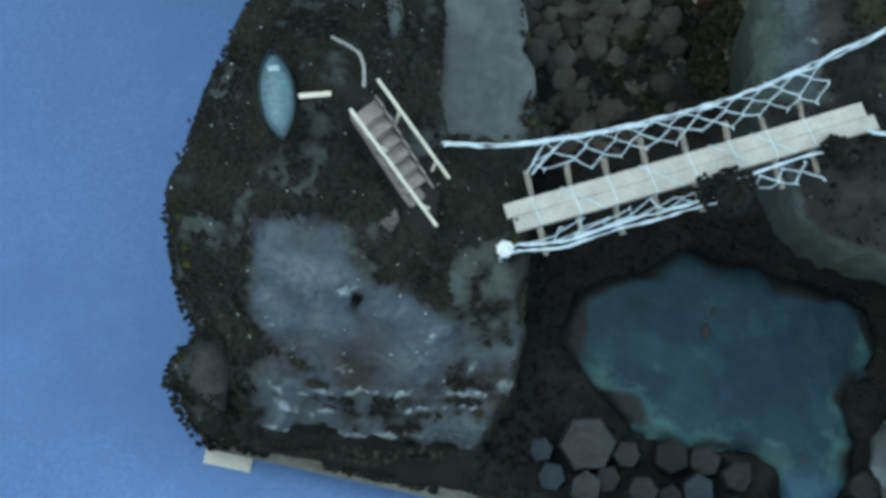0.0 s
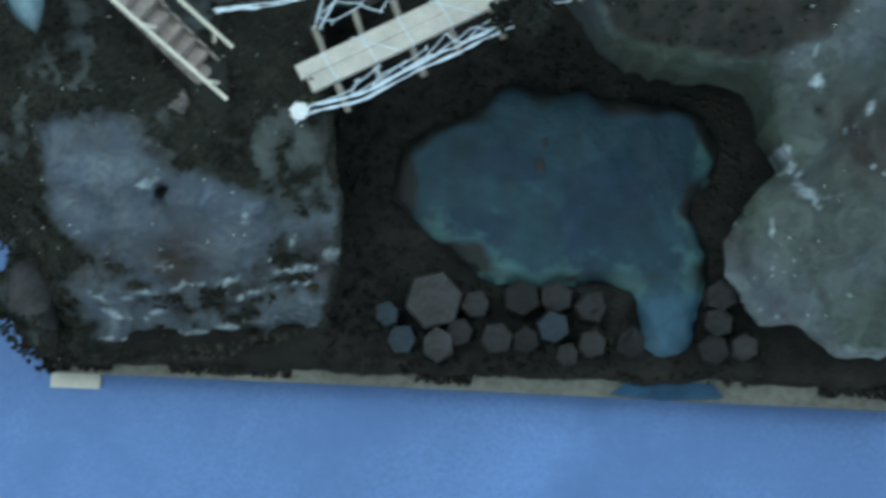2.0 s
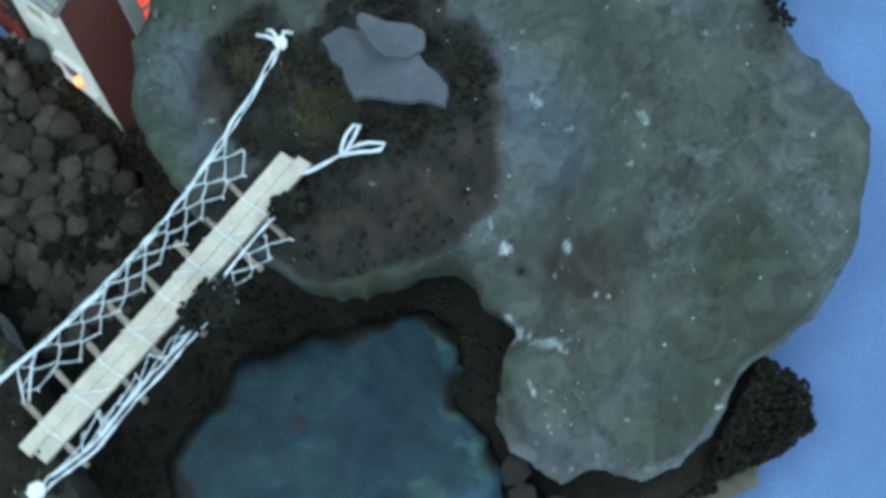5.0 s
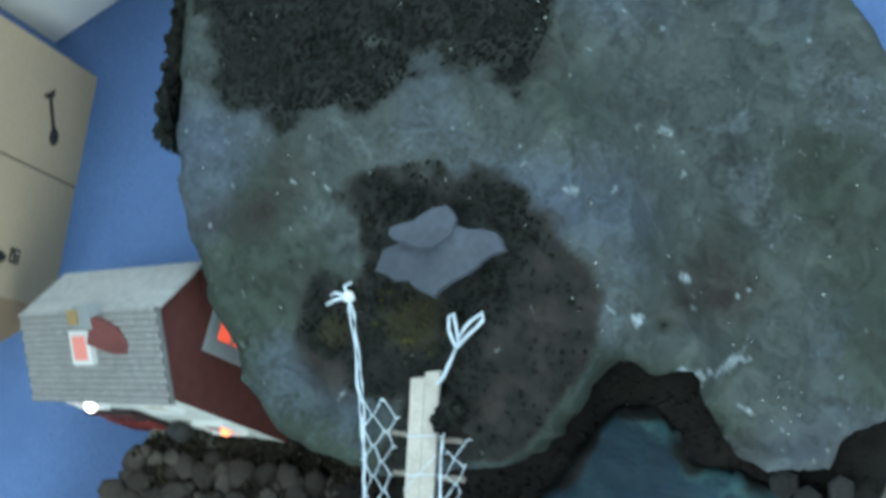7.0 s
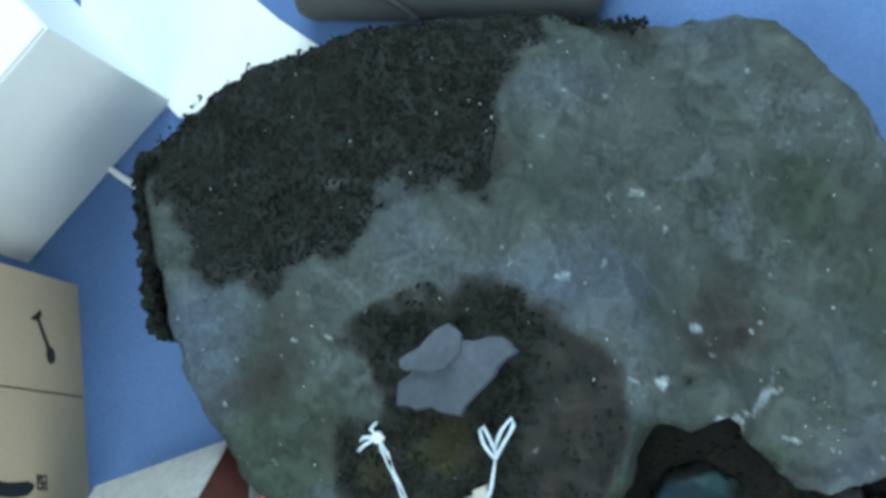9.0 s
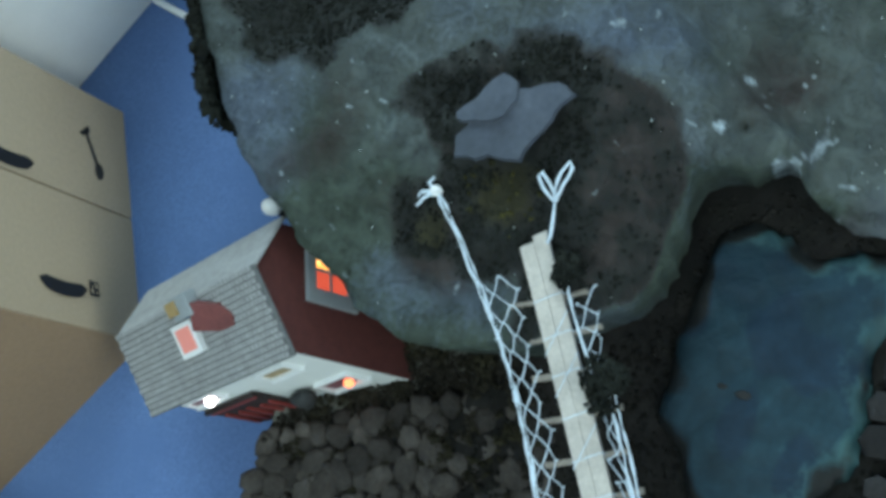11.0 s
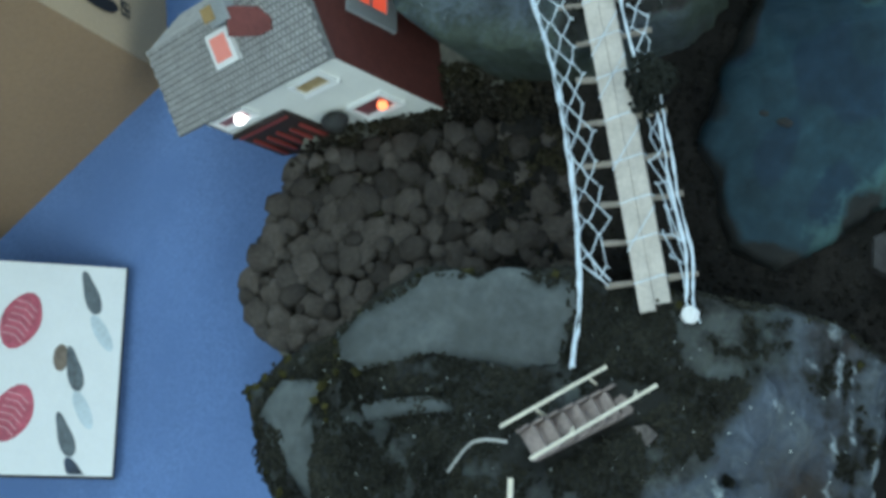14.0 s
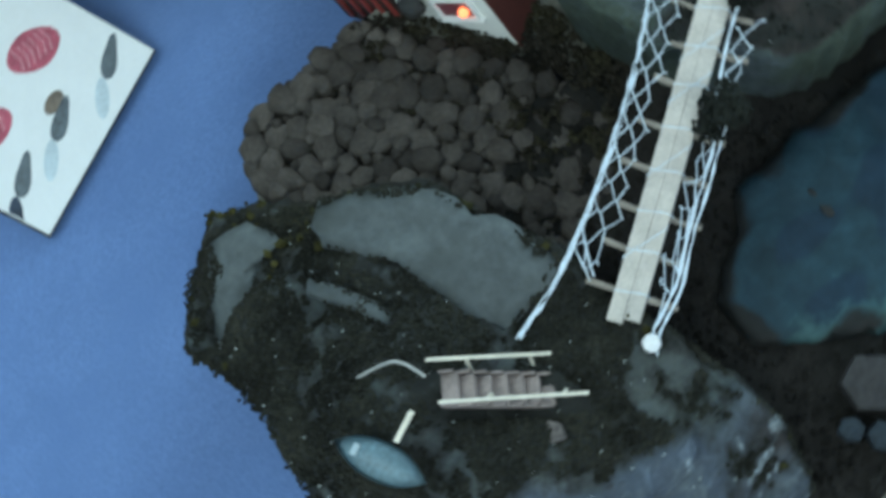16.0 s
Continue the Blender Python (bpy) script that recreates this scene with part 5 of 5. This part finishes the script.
# odds and ends on the carpet
plug = thing("plug", (1.305, 1.968, FLOOR), "white plastic plug with a black lead beside the headland", "plug")
bm = bmesh.new()
bmesh.ops.create_icosphere(bm, subdivisions=2, radius=0.03, matrix=Matrix.Translation((0, 0, 0.17)) @ Matrix.Diagonal((0.9, 1.1, 0.9, 1)))
part("body", bm, WHITE, plug, smooth=True)
part("stand", tube([(0, 0, 0), (0.0, 0.01, 0.15)], 0.012, 8), BLACK, plug)
part("lead", tube([(0.02, 0.012, 0.16), (0.075, 0.04, 0.10), (0.12, 0.09, 0.13), (0.15, 0.125, 0.15)], 0.011, 6), BLACK, plug, "black lead")
bm = bmesh.new()
bmesh.ops.create_icosphere(bm, subdivisions=2, radius=0.02, matrix=Matrix.Translation((0.150, 0.135, 0.155)))
part("tip", bm, WHITE, plug, smooth=True)
tagged(solid("card_scrap", box(0.13, 0.09, 0.006, (2.61, -0.01, FLOOR + 0.003), 0, pose(0, 0, 0, 0, 0, -15)), CARD_GREY), "dark grey scrap of card on the carpet", "card scrap")

# ---- flock, moss and grit ----
rng = random.Random(8)


def scatter(n, poly, top, keep, margin=0.0):
    xs, ys = [p[0] for p in poly], [p[1] for p in poly]
    out = []
    while n > 0:
        x, y = rng.uniform(min(xs) - 0.04, max(xs) + 0.04), rng.uniform(min(ys) - 0.04, max(ys) + 0.04)
        d = inside(poly, x, y)
        n -= 1
        if d > margin and keep(x, y, d):
            out.append((x, y, top(x, y) - 0.02 * (1 - min(1.0, max(0.0, d / 0.03))) ** 2 + 0.002))
    return out


def left_cover(x, y):
    """The height on which loose flock lies: the cliff, or a slab's rim."""
    for outline, top, text in SLABS:
        if inside(outline, x, y) > 0.0:
            return top + 0.004
    return left_top(x, y)


left_keep = lambda x, y, d: left_masks(x, y, 0, d)["flock"] > 0.6 + 0.3 * wander(x, y, 14, 60) and not any(inside(o, x, y) > 0.004 + 0.05 * max(0, wander(x, y, 9, 66) + 0.3 * wander(x, y, 25, 67)) for o, *_ in SLABS) and not (abs((x - 0.24) * 0.64 + (y - 0.735) * 0.77) < 0.055 and 0.56 < y < 0.86 and abs(x - 0.24) < 0.12)
clumps("flock", scatter(52000, LEFT, left_cover, left_keep, -0.004), 0.0050, FLOCK_CLIFF, 1, label="dark green and brown flock on the cliff", category="flock")
clumps("moss", [(x, y, z + 0.006) for x, y, z in scatter(1500, LEFT, left_top, lambda x, y, d: (d < 0.05 or y > 1.3) and wander(x, y, 5, 90) > 0.0 and left_keep(x, y, d))], 0.012, MOSS, 2, label="olive moss along the cliff edge", category="moss")
right_keep = lambda x, y, d: not (y < 0.97 and x < 1.76 and rng.random() < 0.65) and right_masks(x, y, 0, d)["flock"] > 0.45 + 0.45 * rng.random() and inside([(1.44, 1.31), (1.6, 1.33), (1.7, 1.2), (1.7, 1.0), (1.45, 1.1)], x, y) < 0.01
clumps("flock", scatter(62000, RIGHT, right_top, right_keep), 0.0050, FLOCK, 3, label="dark flock in the hollows of the headland", category="flock")
clumps("moss", scatter(3000, RIGHT, right_top, lambda x, y, d: hill(x, y, 1.40, 1.17, 0.11) > 0.35), 0.008, MOSS, 4, label="olive moss by the bridge head", category="moss")
ragged = []
for k in range(22000):
    x, y = rng.uniform(-0.36, 0.6), rng.uniform(-0.02, 1.68)
    d = inside(LEFT, x, y)
    if -0.014 + 0.018 * wander(x, y, 10, 81) < d < 0.012 and (x < 0.05 or y > 1.3 or y < 0.12):
        ragged.append((x, y, rng.uniform(0.03, max(0.06, left_bulk(x, y) - 0.01))))
clumps("flock", ragged, 0.0075, FLOCK_CLIFF, 14, label="ragged flock hanging down the cliff side", category="flock")
fringe = []
for k in range(60000):
    x, y = rng.uniform(1.46, 2.72), rng.uniform(1.0, 2.27)
    d = inside(RIGHT, x, y)
    back = x < 2.16 and y > 1.9
    if (-0.003 < d < 0.008 and back) or (-0.004 < d < 0.02 and not back and x > 2.1):
        fringe.append((x, y, rng.uniform(0.12, 0.46) if back else rng.uniform(0.25, right_top(x, y))))
for k in range(7500):  # a thick ragged hedge behind the headland
    t = rng.random()
    x, y = (1.47 + 0.40 * t / 0.7, 2.00 + 0.19 * t / 0.7) if t < 0.7 else (1.87 + 0.2 * (t - 0.7), 2.19 - 0.03 * (t - 0.7))
    out = rng.random() * (0.045 + 0.022 * wander(t * 6, 0, 2, 7))
    fringe.append((x - 0.42 * out, y + 0.9 * out, rng.uniform(0.26, 0.53 - 1.2 * out + 0.05 * wander(t * 9, 0, 3, 2))))
clumps("flock", fringe, 0.008, FLOCK, 5, label="ragged dark flock hanging behind the headland", category="flock")
corner = [(x, y, 0.04 + 0.07 * rng.random()) for x, y in ((rng.uniform(1.95, 2.28), rng.uniform(0.03, 0.26)) for _ in range(5000)) if inside([(1.9, 0.03), (2.1, 0.02), (2.25, 0.06), (2.28, 0.17), (2.2, 0.27), (2.05, 0.14)], x, y) > 0]
clumps("flock", corner, 0.0075, SCATTER, 6, label="dark bushes at the corner of the base", category="flock")
edge = []
for k in range(2600):
    x = rng.uniform(-0.1, 2.05)
    drip = 0.012 + 0.03 * max(0, wander(x, 0, 9, 5)) + 0.012 * rng.random()
    if not 1.28 < x < 1.54 and wander(x, 0, 4, 9) > 0.1 - 0.45 * smoothstep(0.6, 0.2, x):
        edge.append((x, rng.uniform(0.010, 0.055), 0.045 - drip * rng.random() * (1.0 if rng.random() < 0.3 else 0.2)))
clumps("flock", edge, 0.0075, SCATTER, 7, label="dark scatter along the front edge", category="flock")
ground = [(x, y, ground_top(x, y)) for x, y in ((rng.uniform(0.55, 1.65), rng.uniform(0.03, 1.2)) for _ in range(5200)) if inside(SEA, x, y) < -0.004 and inside(LEFT, x, y) < 0 and inside(RIGHT, x, y) < 0]
clumps("flock", ground, 0.009, SCATTER, 9, 0.6, label="dark earth scatter round the sea", category="flock")
def between(x, y):
    """True on the soil between the cobbles, and over them towards the bridge, where moss stands in for shade too."""
    if inside(FIELD, x, y) < 0.012 or inside(LEFT, x, y) > 0:
        return False
    over = smoothstep(0.62, 0.95, x + 0.25 * (y - 1.3) + 0.2 * wander(x, y, 5, 95))
    clear = min(math.hypot(x - a, y - b) / c for a, b, c in placed)
    return clear > 0.95 - 0.75 * over * smoothstep(-0.2, 0.2, wander(x, y, 16, 96))


clumps("moss", [(x, y, ground_top(x, y) + 0.012 + 0.012 * rng.random()) for x, y in ((rng.uniform(0.13, 1.08), rng.uniform(0.93, 1.84)) for _ in range(14000)) if between(x, y)],
       0.0075, FLOCK_BROWN, 10, label="brown moss between the cobbles, thicker by the bridge for its shade", category="moss")
for (cx, cy, cz), r, n in (((1.0, 0.80, 0.448), 0.066, 950), ((1.245, 0.945, 0.468), 0.046, 420)):
    tuft = []
    lobes = [(rng.uniform(-0.5, 0.5) * r, rng.uniform(-0.5, 0.5) * r, rng.uniform(0.45, 0.8) * r) for _ in range(5)]
    for _ in range(n):
        lx, ly, lr = rng.choice(lobes)
        a, b, q = rng.uniform(0, 6.3), rng.uniform(-0.6, 1.2), lr * rng.random() ** 0.6
        tuft.append((cx + lx + q * math.cos(a) * math.cos(b), cy + ly + q * math.sin(a) * math.cos(b), cz + q * math.sin(b) * 0.7))
    clumps("moss_tuft", tuft, 0.0075, FLOCK, n, label="dark grey moss tuft caught on the bridge plank", category="moss tuft")
# Pale chips; many of them imitate glints on the flock.
grit = [(x, y, z + 0.004) for x, y, z in scatter(260, LEFT, left_top, lambda x, y, d: True, 0.01) + scatter(230, RIGHT, right_top, lambda x, y, d: d < 0.3 or wander(x, y, 6, 3) > 0.1, 0.02)]
grit += [(rng.gauss(1.67, 0.05), rng.gauss(0.335, 0.03), 0.17) for _ in range(14)]
clumps("grit", grit, 0.0026, GRIT_GLINT, 12, 0.4, label="tiny pale chips on the rocks, some standing in for glints", category="grit")
